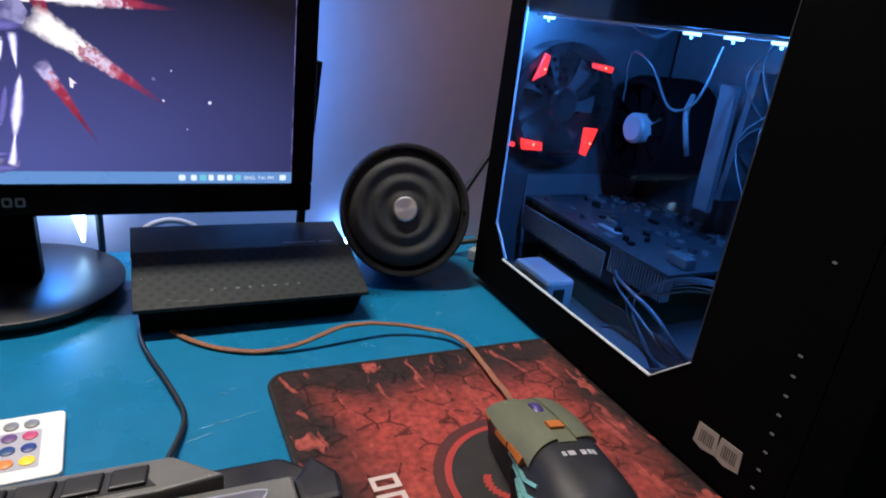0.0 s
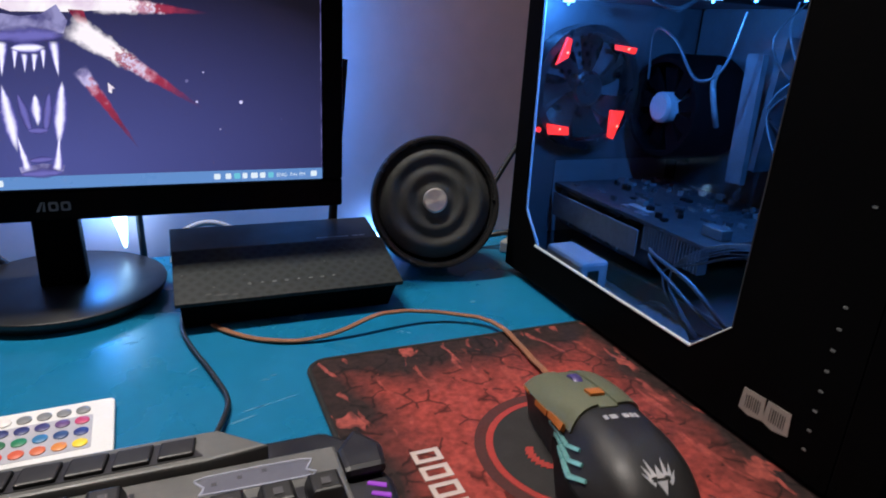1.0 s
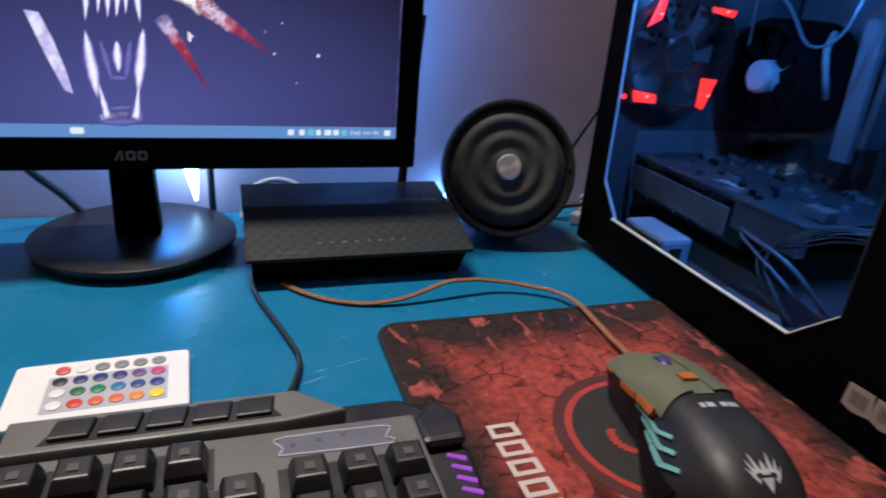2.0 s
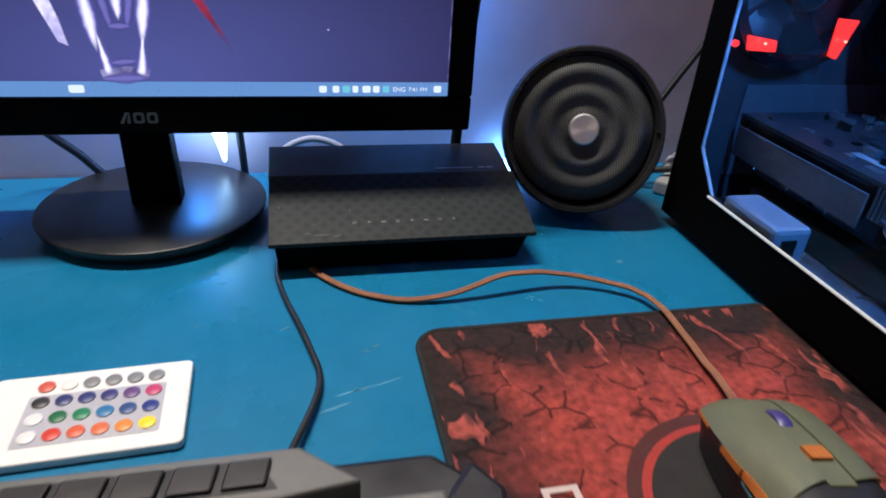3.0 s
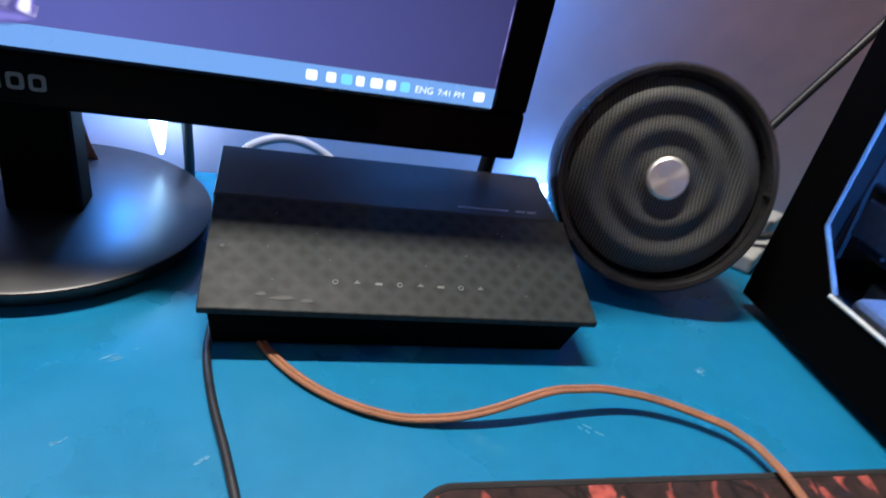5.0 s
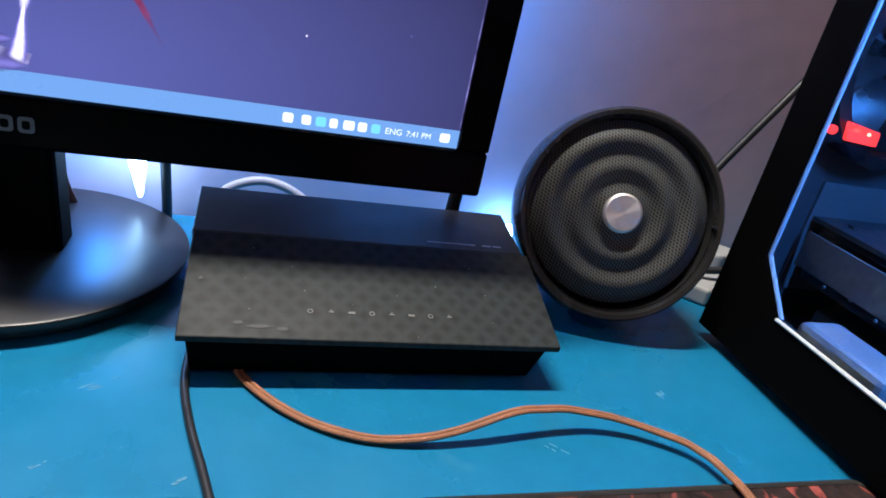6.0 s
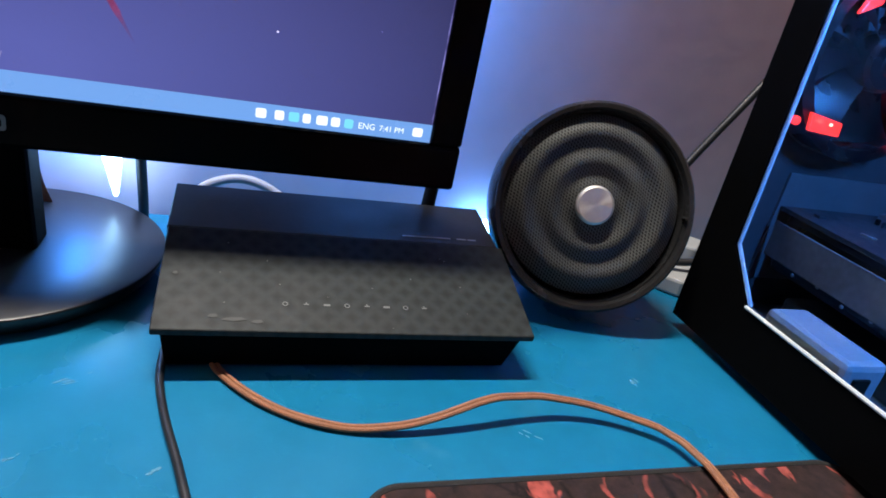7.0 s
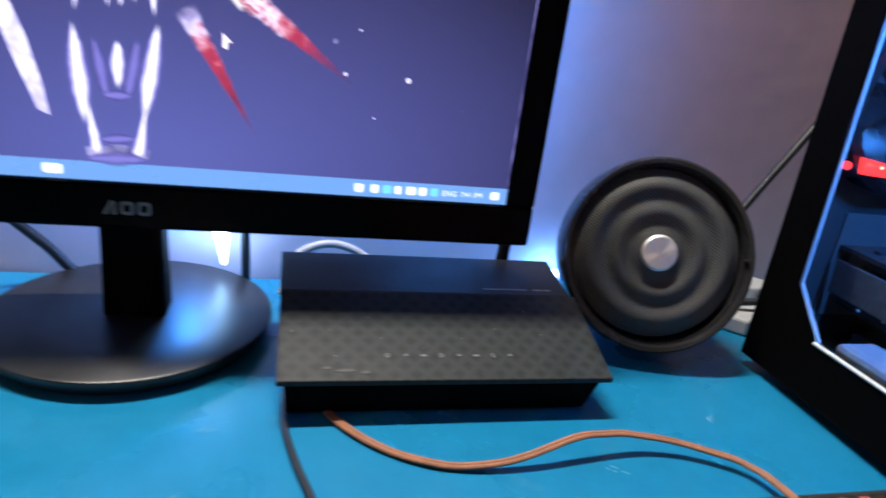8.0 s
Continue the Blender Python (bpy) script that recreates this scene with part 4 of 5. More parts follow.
part("printed_halo", ring(0.0455, 0.0515, 0.0026, 0.00292), M_PRINT_HALO, pad)
part("printed_ring", ring(0.0418, 0.0452, 0.0026, 0.00296), M_PRINT_RED, pad)
part("printed_disc", lathe([(0, 0.00294), (0.0416, 0.00294), (0.0416, 0.0026)], 80, Matrix.Translation((CX, CY, 0))), M_PRINT_DARK, pad)
for k in range(7):
    a = radians(150 + 14 * k)
    c = (CX - 0.012 + 0.012 * math.cos(a), CY + 0.001 + 0.012 * math.sin(a))
    part("printed_emblem", prism([(c[0] - 0.003, c[1] - 0.001), (c[0] + 0.001, c[1] - 0.0022), (c[0] + 0.0032, c[1] + 0.0006), (c[0] - 0.0006, c[1] + 0.0018)], "z", 0.0027, 0.00306 + 0.00003 * k), M_PRINT_RED, pad)
# pale block marks in a row down the cloth
for k in range(5):
    y1, y0 = -0.2085 - 0.0127 * k, -0.2085 - 0.0127 * k - 0.0098
    for lo2, hi2 in (((-0.1630, y1 - 0.0026), (-0.1480, y1)), ((-0.1630, y0), (-0.1480, y0 + 0.0026)),
                     ((-0.1508, y0 + 0.0026), (-0.1480, y1 - 0.0026)), ((-0.1630, y0 + 0.0026), (-0.1604, y1 - 0.0026))):
        part("printed_block", box((*lo2, 0.0027), (*hi2, 0.00305)), M_PRINT_LIGHT, pad)

# ---- gaming mouse ----
MOUSE = Matrix.Translation((-0.0800, -0.2560, 0.0034)) @ pose(0, 0, 0, 0, 0, -9.5) @ Matrix.Diagonal((0.79, 1.06, 1, 1))
mouse = thing("gaming_mouse", "black and olive gaming mouse with orange buttons", "mouse", m=MOUSE)


def mouse_at(u, v, out=0.0):
    """A place on the shell: u runs from the heel (0) to the nose (1), v from the right flank (0) over the back to the left (1)."""
    y = -0.062 + 0.124 * u
    far = abs(2 * u - 1)
    end = (1 - far ** (14.0 if u > 0.5 else 3.6)) ** 0.5
    half = (0.0335 - 0.0035 * math.exp(-((u - 0.50) / 0.14) ** 2) - 0.002 * max(0, u - 0.8) / 0.2 - 0.0035 * max(0, 0.45 - u) / 0.45) * max(0.05, end)
    top = (0.016 + 0.022 * math.sin(math.pi * min(1, (0.12 + 0.78 * u ** 0.74))) ** 1.0) * (1 - far ** (16 if u > 0.5 else 5)) ** 0.5
    a = math.pi * v
    c, s = math.cos(a), math.sin(a)
    x = half * math.copysign(abs(c) ** 0.62, c)
    z = max(0.0008, top * abs(s) ** 0.55)
    # the left flank: hollow under the buttons, with a wing for the thumb behind
    low = max(0.0, (v - 0.80) / 0.20)
    x *= 1 - 0.26 * low * min(1.0, max(0.0, (u - 0.50) / 0.14)) + 0.30 * low * math.exp(-((u - 0.33) / 0.15) ** 2)
    n = Vector((c / 0.033, 0, s / 0.036)).normalized()
    return Vector((x, y, z)) + n * out


def patch(u0, u1, v0, v1, out, nu=12, nv=10, skew=0.0, bm=None):
    """A piece of shell with thickness, lifted off the body."""
    bm = bm or bmesh.new()
    layers = []
    for o in (out, -0.0004):
        layers.append([[bm.verts.new(mouse_at(u0 + (u1 - u0) * i / nu + skew * (j / nv) * (1 - i / nu), v0 + (v1 - v0) * j / nv, o)) for j in range(nv + 1)] for i in range(nu + 1)])
    top, low = layers
    for i in range(nu):
        for j in range(nv):
            bm.faces.new((top[i][j], top[i + 1][j], top[i + 1][j + 1], top[i][j + 1]))
            bm.faces.new((low[i][j], low[i][j + 1], low[i + 1][j + 1], low[i + 1][j]))
    for i in range(nu):
        bm.faces.new((top[i][0], low[i][0], low[i + 1][0], top[i + 1][0]))
        bm.faces.new((top[i][nv], top[i + 1][nv], low[i + 1][nv], low[i][nv]))
    for j in range(nv):
        bm.faces.new((top[0][j], top[0][j + 1], low[0][j + 1], low[0][j]))
        bm.faces.new((top[nu][j], low[nu][j], low[nu][j + 1], top[nu][j + 1]))
    return bm


def decal(pts, out=0.0004):
    """A flat printed shape, given in u and v, laid on the shell."""
    bm = bmesh.new()
    top = [bm.verts.new(mouse_at(u, v, out)) for u, v in pts]
    low = [bm.verts.new(mouse_at(u, v, -0.0003)) for u, v in pts]
    bm.faces.new(top), bm.faces.new(low)
    for i in range(len(pts)):
        j = (i + 1) % len(pts)
        bm.faces.new((top[i], top[j], low[j], low[i]))
    return bm


def bar(ua, va, ub, vb, w, out=0.0015, n=8):
    """A raised bar along the shell from one place to another."""
    bm = bmesh.new()
    du, dv = (ub - ua) * 0.124, (vb - va) * 0.10
    l = math.hypot(du, dv)
    nu, nv = -dv / l * w / 0.124, du / l * w / 0.10
    rows = []
    for i in range(n + 1):
        t = i / n
        u, v = ua + (ub - ua) * t, va + (vb - va) * t
        rows.append([bm.verts.new(mouse_at(u + nu * k, v + nv * k, o)) for k, o in ((-1, -0.0004), (-1, out), (1, out), (1, -0.0004))])
    for a, b in zip(rows, rows[1:]):
        for k in range(4):
            bm.faces.new((a[k], a[(k + 1) % 4], b[(k + 1) % 4], b[k]))
    bm.faces.new(rows[0]), bm.faces.new(rows[-1])
    return bm


bm = bmesh.new()
grid = [[bm.verts.new(mouse_at(0.004 + 0.992 * i / 40, j / 32)) for j in range(33)] for i in range(41)]
for i in range(40):
    for j in range(32):
        bm.faces.new((grid[i][j], grid[i + 1][j], grid[i + 1][j + 1], grid[i][j + 1]))
for end in (grid[0], grid[-1]):
    bm.faces.new(end)
for i in range(40):
    bm.faces.new((grid[i][0], grid[i][32], grid[i + 1][32], grid[i + 1][0]))
part("body", bm, M_RUBBER, mouse, "", True)
part("right_button", patch(0.60, 0.985, 0.20, 0.475, 0.0014, 16, 12, -0.055), M_OLIVE, mouse, "olive plastic button", True)
part("left_button", patch(0.545, 0.985, 0.525, 0.80, 0.0014, 16, 12, -0.055), M_OLIVE, mouse, "olive plastic button", True)
part("centre_spine", patch(0.53, 0.985, 0.477, 0.523, 0.0006, 14, 4), M_OLIVE, mouse, "", True)
part("mode_button", patch(0.62, 0.670, 0.486, 0.516, 0.0022, 5, 5), M_ORANGE, mouse, "orange square button", True)
wheel_at = mouse_at(0.80, 0.5)
part("scroll_wheel", lathe([(0.004, -0.0034), (0.0085, -0.0034), (0.0092, -0.002), (0.0092, 0.002), (0.0085, 0.0034), (0.004, 0.0034)], 32,
                           Matrix.Translation(wheel_at - Vector((0, 0, 0.0068))) @ pose(0, 0, 0, 0, 90, 0)), M_PURPLE, mouse, "dark purple wheel", True)
part("nose_trim", patch(0.84, 0.975, 0.795, 0.825, 0.0018, 8, 3), M_ORANGE, mouse, "orange trim", True)
part("thumb_button", patch(0.645, 0.745, 0.800, 0.845, 0.0034, 8, 4), M_ORANGE, mouse, "orange plastic button", True)
part("thumb_button", patch(0.530, 0.635, 0.790, 0.838, 0.0034, 8, 4), M_ORANGE, mouse, "orange plastic button", True)
part("flank_grip", patch(0.26, 0.60, 0.925, 0.985, 0.0016, 12, 4), M_BLACK, mouse, "", True)
for k in range(3):
    u0, v0 = 0.470 - 0.055 * k, 0.858 + 0.026 * k
    part("light_guide", bar(u0 + 0.17, v0 + 0.012, u0, v0, 0.0009), M_TEAL, mouse, "pale teal light guide", True)
    part("light_guide", bar(u0, v0, u0 - 0.075, v0 - 0.050, 0.0009), M_TEAL, mouse, "pale teal light guide", True)
for s0, t0, s1, t1, w in ((0.0, -0.2, 0.0, 0.55, 0.10), (-0.18, -0.1, -0.30, 0.95, 0.12), (0.18, -0.1, 0.30, 0.95, 0.12), (-0.38, -0.15, -0.68, 0.60, 0.13), (0.38, -0.15, 0.68, 0.60, 0.13),
                          (-0.45, -0.35, -0.95, 0.20, 0.13), (0.45, -0.35, 0.95, 0.20, 0.13), (-0.30, -0.50, -0.70, -0.25, 0.12), (0.30, -0.50, 0.70, -0.25, 0.12), (0.0, -0.35, 0.0, -1.0, 0.16)):
    d = math.hypot(s1 - s0, t1 - t0)
    px, pt = -(t1 - t0) / d * w, (s1 - s0) / d * w
    part("printed_emblem", decal([(0.190 + 0.058 * t, 0.5 + 0.056 * q) for q, t in ((s0 - px, t0 - pt), (s1, t1), (s0 + px, t0 + pt))]), M_SILVER, mouse)
for k in range(5):
    part("printed_block", patch(0.452, 0.478, 0.420 + 0.027 * k, 0.438 + 0.027 * k, 0.00035, 3, 3), M_SILVER, mouse)
cable = thing("mouse_cable", "brown twin-strand mouse cable curving over the desk", "cable", (-0.15, -0.09, 0))
RUN = [(-0.0660, -0.1900, 0.012), (-0.0595, -0.1710, 0.0085), (-0.0570, -0.1500, 0.0066), (-0.0548, -0.1250, 0.0060), (-0.0540, -0.1060, 0.0060), (-0.0568, -0.0920, 0.0058),
       (-0.0640, -0.0820, 0.0060), (-0.0830, -0.0715, 0.0070), (-0.1040, -0.0670, 0.0095), (-0.1250, -0.0680, 0.0120), (-0.1420, -0.0705, 0.0115), (-0.1600, -0.0735, 0.0066),
       (-0.1830, -0.0745, 0.0028), (-0.2060, -0.0695, 0.0020), (-0.2280, -0.0550, 0.0020), (-0.2435, -0.0350, 0.0020), (-0.2470, -0.0180, 0.0020)]
line = glide(RUN, 6)
for side_step in (-0.00095, 0.00095):
    pts = []
    for i in range(0, len(line), 3):
        d = (line[min(i + 1, len(line) - 1)] - line[max(i - 1, 0)]).normalized()
        pts.append(line[i] + Vector((-d.y, d.x, 0)).normalized() * side_step + Vector((0, 0, 0.0002 * math.sin(i * 0.9))))
    part("strand", tube(pts, 0.00105, 9, 4), M_CABLE, cable, "", True)
solo("keyboard_cable", tube([(-0.2640, -0.0150, 0.0024), (-0.2640, -0.0400, 0.0024), (-0.2595, -0.0640, 0.0024), (-0.2525, -0.0890, 0.0024), (-0.2465, -0.1130, 0.0024), (-0.2435, -0.1300, 0.0026), (-0.2460, -0.1480, 0.0040), (-0.2570, -0.1800, 0.0060)],
                            0.0016), M_BLACKCABLE, "thin black keyboard cable running over the desk", "cable", smooth=True)

# ---- remote control ----
remote = thing("remote_control", "white light-strip remote with rows of coloured buttons", "remote control", (-0.338, -0.137, 0))
part("body", prism(round_rect(-0.3800, -0.1640, -0.2995, -0.1124, 0.003), "z", 0.0003, 0.0045, 0.0008), M_REMOTE, remote)
part("face_sheet", prism(round_rect(-0.3635, -0.1560, -0.3095, -0.1265, 0.001, 2), "z", 0.0043, 0.0047), mat("grey_face_sheet", (0.42, 0.42, 0.47), 0.4, vary=0.05), remote)
PALETTE = (((0.55, 0.10, 0.07), (0.75, 0.72, 0.70), (0.20, 0.21, 0.22), (0.20, 0.21, 0.22), (0.20, 0.21, 0.22), (0.20, 0.21, 0.22)),
           ((0.03, 0.03, 0.03), (0.03, 0.04, 0.14), (0.03, 0.04, 0.16), (0.04, 0.04, 0.16), (0.13, 0.06, 0.20), (0.50, 0.05, 0.15)),
           ((0.70, 0.70, 0.70), (0.02, 0.14, 0.06), (0.02, 0.20, 0.09), (0.03, 0.17, 0.36), (0.03, 0.07, 0.20), (0.02, 0.04, 0.20)),
           ((0.70, 0.70, 0.70), (0.60, 0.05, 0.03), (0.62, 0.11, 0.05), (0.65, 0.15, 0.06), (0.70, 0.24, 0.05), (0.85, 0.62, 0.02)))
for r in range(4):
    for c in range(6):
        x, y = -0.3583 + 0.0088 * c, -0.1212 - 0.0099 * r
        part("button", lathe([(0.0034, 0.0042), (0.0034, 0.0052), (0.0028, 0.0055), (0, 0.0056)], 20, Matrix.Translation((x, y, 0))),
             mat("button_colour", PALETTE[r][c], 0.4, vary=0.08), remote, "", True)

remote.location.y -= 0.0025
remote.rotation_euler.z = radians(2.5)

# ---- keyboard ----
keyboard = thing("gaming_keyboard", "grey gaming keyboard with dark keys and violet side lights", "keyboard", (-0.43, -0.29, 0))
part("tray", prism([(-0.655, -0.390), (-0.196, -0.390), (-0.188, -0.300), (-0.182, -0.240), (-0.190, -0.210), (-0.204, -0.196), (-0.656, -0.192)], "z", 0.002, 0.017, 0.003), M_KBD, keyboard)
part("top_plate", prism([(-0.640, -0.376), (-0.2060, -0.376), (-0.2045, -0.262), (-0.2045, -0.2215), (-0.640, -0.2160)], "z", 0.0172, 0.0270, 0.0015), M_KB, keyboard)
part("media_ledge", prism([(-0.360, -0.1985), (-0.252, -0.1985), (-0.232, -0.2160), (-0.258, -0.2190), (-0.360, -0.2190)], "z", 0.0172, 0.0300, 0.0012), M_KB, keyboard)
part("media_ledge_end", prism([(-0.640, -0.2010), (-0.362, -0.2000), (-0.362, -0.2155), (-0.640, -0.2155)], "z", 0.0172, 0.0285, 0.0012), M_KB, keyboard)
part("media_well", prism([(-0.347, -0.2155), (-0.2590, -0.2155), (-0.2660, -0.2025), (-0.340, -0.2025)], "z", 0.0240, 0.0303), M_KBD, keyboard)
for k in range(5):
    x = -0.3440 + 0.0168 * k
    part("media_key", prism([(x, -0.2145), (x + 0.0140, -0.2145), (x + 0.0158, -0.2035), (x + 0.0018, -0.2035)], "z", 0.0296, 0.0322, 0.0008), M_KEY, keyboard)
part("right_lobe", prism([(-0.2035, -0.2200), (-0.1920, -0.2060), (-0.1820, -0.2210), (-0.1840, -0.2365), (-0.2035, -0.2365)], "z", 0.0172, 0.0235, 0.003), M_KBD, keyboard)
for k in range(5):
    y = -0.2400 - 0.0065 * k
    part("side_light", prism([(-0.1945, y), (-0.1935, y + 0.0012), (-0.1865, y - 0.0024), (-0.1870, y - 0.0044)], "z", 0.0172, 0.0180), M_VIOLET, keyboard)
# lock indicator plate with a raised border
pl = [(-0.2620, -0.2365), (-0.2600, -0.2325), (-0.2625, -0.2290), (-0.2590, -0.2262), (-0.2205, -0.2270), (-0.2170, -0.2300), (-0.2195, -0.2340), (-0.2175, -0.2385)]
part("indicator_border", tube([(x, y, 0.0272) for x, y in pl + pl[:1]], 0.0005, 6, 2), mat("pale_border", (0.40, 0.42, 0.52), 0.5), keyboard)
part("indicator_panel", prism(pl, "z", 0.0266, 0.0272), mat("bluish_panel", (0.115, 0.120, 0.155), 0.35, vary=0.08), keyboard)
for k in range(3):
    part("indicator_mark", box((-0.2570 + 0.010 * k, -0.2325 + 0.0012 * k, 0.0268), (-0.2550 + 0.010 * k, -0.2305 + 0.0012 * k, 0.0273)), M_LEGEND, keyboard)


def key_mesh(w, d):
    bm = bmesh.new()
    rows = ((w, d, 0.0), (w * 0.97, d * 0.97, 0.004), (w * 0.76, d * 0.74, 0.0088))
    loops = [[bm.verts.new((sx * a / 2, sy * b / 2 + (0.0008 if h > 0.008 else 0), h)) for sx, sy in ((-1, -1), (1, -1), (1, 1), (-1, 1))] for a, b, h in rows]
    for a, b in zip(loops, loops[1:]):
        for i in range(4):
            bm.faces.new((a[i], a[(i + 1) % 4], b[(i + 1) % 4], b[i]))
    top = bm.faces.new(loops[-1])
    bmesh.ops.bevel(bm, geom=list(top.edges), offset=0.0009, segments=2, affect="EDGES", profile=0.5)
    bmesh.ops.recalc_face_normals(bm, faces=bm.faces)
    me = bpy.data.meshes.new("key")
    bm.to_mesh(me)
    bm.free()
    me.materials.append(M_KEY)
    return me


KEY = key_mesh(0.0146, 0.0146)
LEG = bpy.data.meshes.new("legend")
bm = box((-0.0018, -0.0016, 0.0087), (0.0018, 0.0022, 0.0092))
bm.to_mesh(LEG), bm.free()
LEG.materials.append(M_LEGEND)
wells = ((-0.6340, -0.2850, -0.2485, -0.2270), (-0.6340, -0.2680, -0.3700, -0.2495), (-0.2630, -0.2070, -0.3700, -0.2440))
for x0, x1, y0, y1 in wells:
    part("key_well", box((x0, y0, 0.0255), (x1, y1, 0.0273)), M_KBD, keyboard)


def put_key(x, y):
    k = new("key", KEY)
    k.parent = keyboard
    k.location = Vector((x, y, 0.0270)) - ORIGIN[keyboard]
    g = new("legend", LEG)
    g.parent = k


for c in range(19):
    put_key(-0.2945 - 0.0178 * c, -0.2372)
for r in range(6):
    for c in range(3):
        put_key(-0.2155 - 0.0183 * c, -0.2540 - 0.0185 * r)
    for c in range(20):
        put_key(-0.2760 - 0.0180 * c, -0.2585 - 0.0185 * r)

# ---- computer case ----
KX, KX1, KZ0, KZ1, KB, KF = 0.010, 0.190, 0.015, 0.355, 0.014, -0.306
case = thing("computer_case", "black tower computer case with clear side window", "computer", (0.1, -0.146, 0))
WIN = [(-0.033, 0.039), (-0.211, 0.038), (-0.236, 0.062), (-0.238, 0.306), (-0.212, 0.330), (-0.024, 0.330), (-0.004, 0.306), (-0.010, 0.064)]
KL = 0.007
OUT = [(KB, KL), (KF, KL), (KF, KZ0 + 0.05), (KF, KZ1 - 0.03), (KF, KZ1), (KB, KZ1), (KB, KZ1 - 0.03), (KB, KZ0 + 0.05)]
bm = bmesh.new()
rings = []
for x, pts in ((KX, OUT), (KX, WIN), (KX + 0.0016, WIN), (KX + 0.0016, OUT)):
    rings.append([bm.verts.new((x, y, z)) for y, z in pts])
for a, b in zip(rings, rings[1:] + rings[:1]):
    for i in range(8):
        bm.faces.new((a[i], a[(i + 1) % 8], b[(i + 1) % 8], b[i]))
side = part("side_panel", bm, M_CASE, case)
part("window_pane", prism(WIN, "x", KX + 0.0004, KX + 0.0022), M_GLASS, side, "clear acrylic window")
# pale tone that stands for the shine along the acrylic's edges
M_EDGE_SHINE = mat("pane_edge_shine", (0.55, 0.60, 0.62), 0.25, vary=0.1)
for i in range(8):
    (ya, za), (yb, zb) = WIN[i], WIN[(i + 1) % 8]
    # edges 6 and 7 stand behind the pane, where the case strip lights them
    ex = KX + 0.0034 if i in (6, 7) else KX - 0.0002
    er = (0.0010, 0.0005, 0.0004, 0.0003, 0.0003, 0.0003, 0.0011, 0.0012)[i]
    # only edges that shine get the painted pale tone; the rest stay dark
    part("pane_edge", tube([(ex, ya, za), (ex, (ya + yb) / 2, (za + zb) / 2), (ex, yb, zb)], er, 6, 2), M_EDGE_SHINE if i in (0, 1, 6, 7) else M_INSIDE, side)
part("back_panel", box((KX + 0.0018, KB - 0.0015, KL), (KX1 - 0.002, KB, KZ1)), M_INSIDE, case)
part("front_panel", box((KX, KF - 0.022, KL), (KX1, KF - 0.0001, KZ1), 0.0012), M_CASE, case)
part("front_wall", box((KX + 0.0018, KF, KZ0 + 0.0017), (KX1 - 0.002, KF + 0.0015, KZ1 - 0.0017)), M_INSIDE, case)
part("top_panel", box((KX + 0.0018, KF, KZ1 - 0.0015), (KX1 - 0.002, KB - 0.0017, KZ1)), M_CASE, case)
# case floor, with the strip's light put into its lighter colour
part("bottom_panel", box((KX + 0.0018, KF, KZ0), (KX1 - 0.002, KB - 0.0017, KZ0 + 0.0015)), M_LIFTED_STEEL, case)
part("far_panel", box((KX1 - 0.0018, KF, KL), (KX1, KB, KZ1)), M_CASE, case)
for fx in (0.035, 0.165):
    for fy in (-0.02, -0.28):
        part("foot", lathe([(0, 0.0), (0.010, 0.0), (0.012, 0.0149), (0, 0.0149)], 24, Matrix.Translation((fx, fy, 0.0))), M_RUBBER, case)
# vent slots along the front edge of the side
for k, z in enumerate([0.022 + 0.0108 * i for i in range(8)] + [0.144]):
    part("vent_slot", prism(round_rect(-0.2920, z, -0.2896, z + 0.0011, 0.0005, 2), "x", KX - 0.0004, KX + 0.0002), M_PRINTED, side)
# barcode sticker in two halves
for y0, z0 in ((-0.2520, 0.0240), (-0.2670, 0.0245)):
    st = part("sticker", prism([(y0, z0 + 0.0105), (y0 - 0.0135, z0 + 0.0110), (y0 - 0.0145, z0 - 0.0015), (y0 - 0.0055, z0 - 0.0035), (y0 + 0.001, z0 - 0.002)], "x", KX - 0.0004, KX), M_STICKER, side, "pale paper barcode sticker")
    for k in range(7):
        yb = y0 - 0.0025 - 0.0014 * k
        part("barcode_bar", box((KX - 0.0006, yb - (0.0005 if k % 3 else 0.0003), z0 + 0.0005), (KX - 0.0004, yb, z0 + 0.0080)), M_BAR, st)

# inside the case
part("motherboard", box((0.176, -0.220, 0.045), (0.179, -0.002, 0.300)), M_PCB, case)
rng = random.Random(8)
for k in range(26):
    y, z, s = rng.uniform(-0.21, -0.01), rng.uniform(0.10, 0.29), rng.uniform(0.003, 0.010)
    part("chip", box((0.170, y, z), (0.1758, y + s, z + s * rng.uniform(0.6, 1.8)), 0.0005), rng.choice((M_BLACK, M_INSIDE, M_HEAT, M_PCB)), case)
part("drive_cage", box((0.018, -0.236, 0.2325), (0.170, -0.100, 0.328), 0.002), M_CASE, case)
supply = part("power_supply", box((0.018, -0.098, 0.2325), (0.170, 0.0105, 0.328), 0.002), M_INSIDE, case, "dark grey power supply box")
part("supply_label", box((0.0176, -0.080, 0.255), (0.0182, -0.020, 0.310)), M_BOARD, supply)
part("light_tape", box((0.024, -0.234, 0.2308), (0.036, -0.004, 0.2323)), M_STRIP, case)
for ly in (-0.159, -0.189, -0.219, -0.012):
    part("led", box((0.0275, ly - 0.005, 0.2291), (0.0325, ly + 0.005, 0.2307), 0.0005), M_LEDON, case)
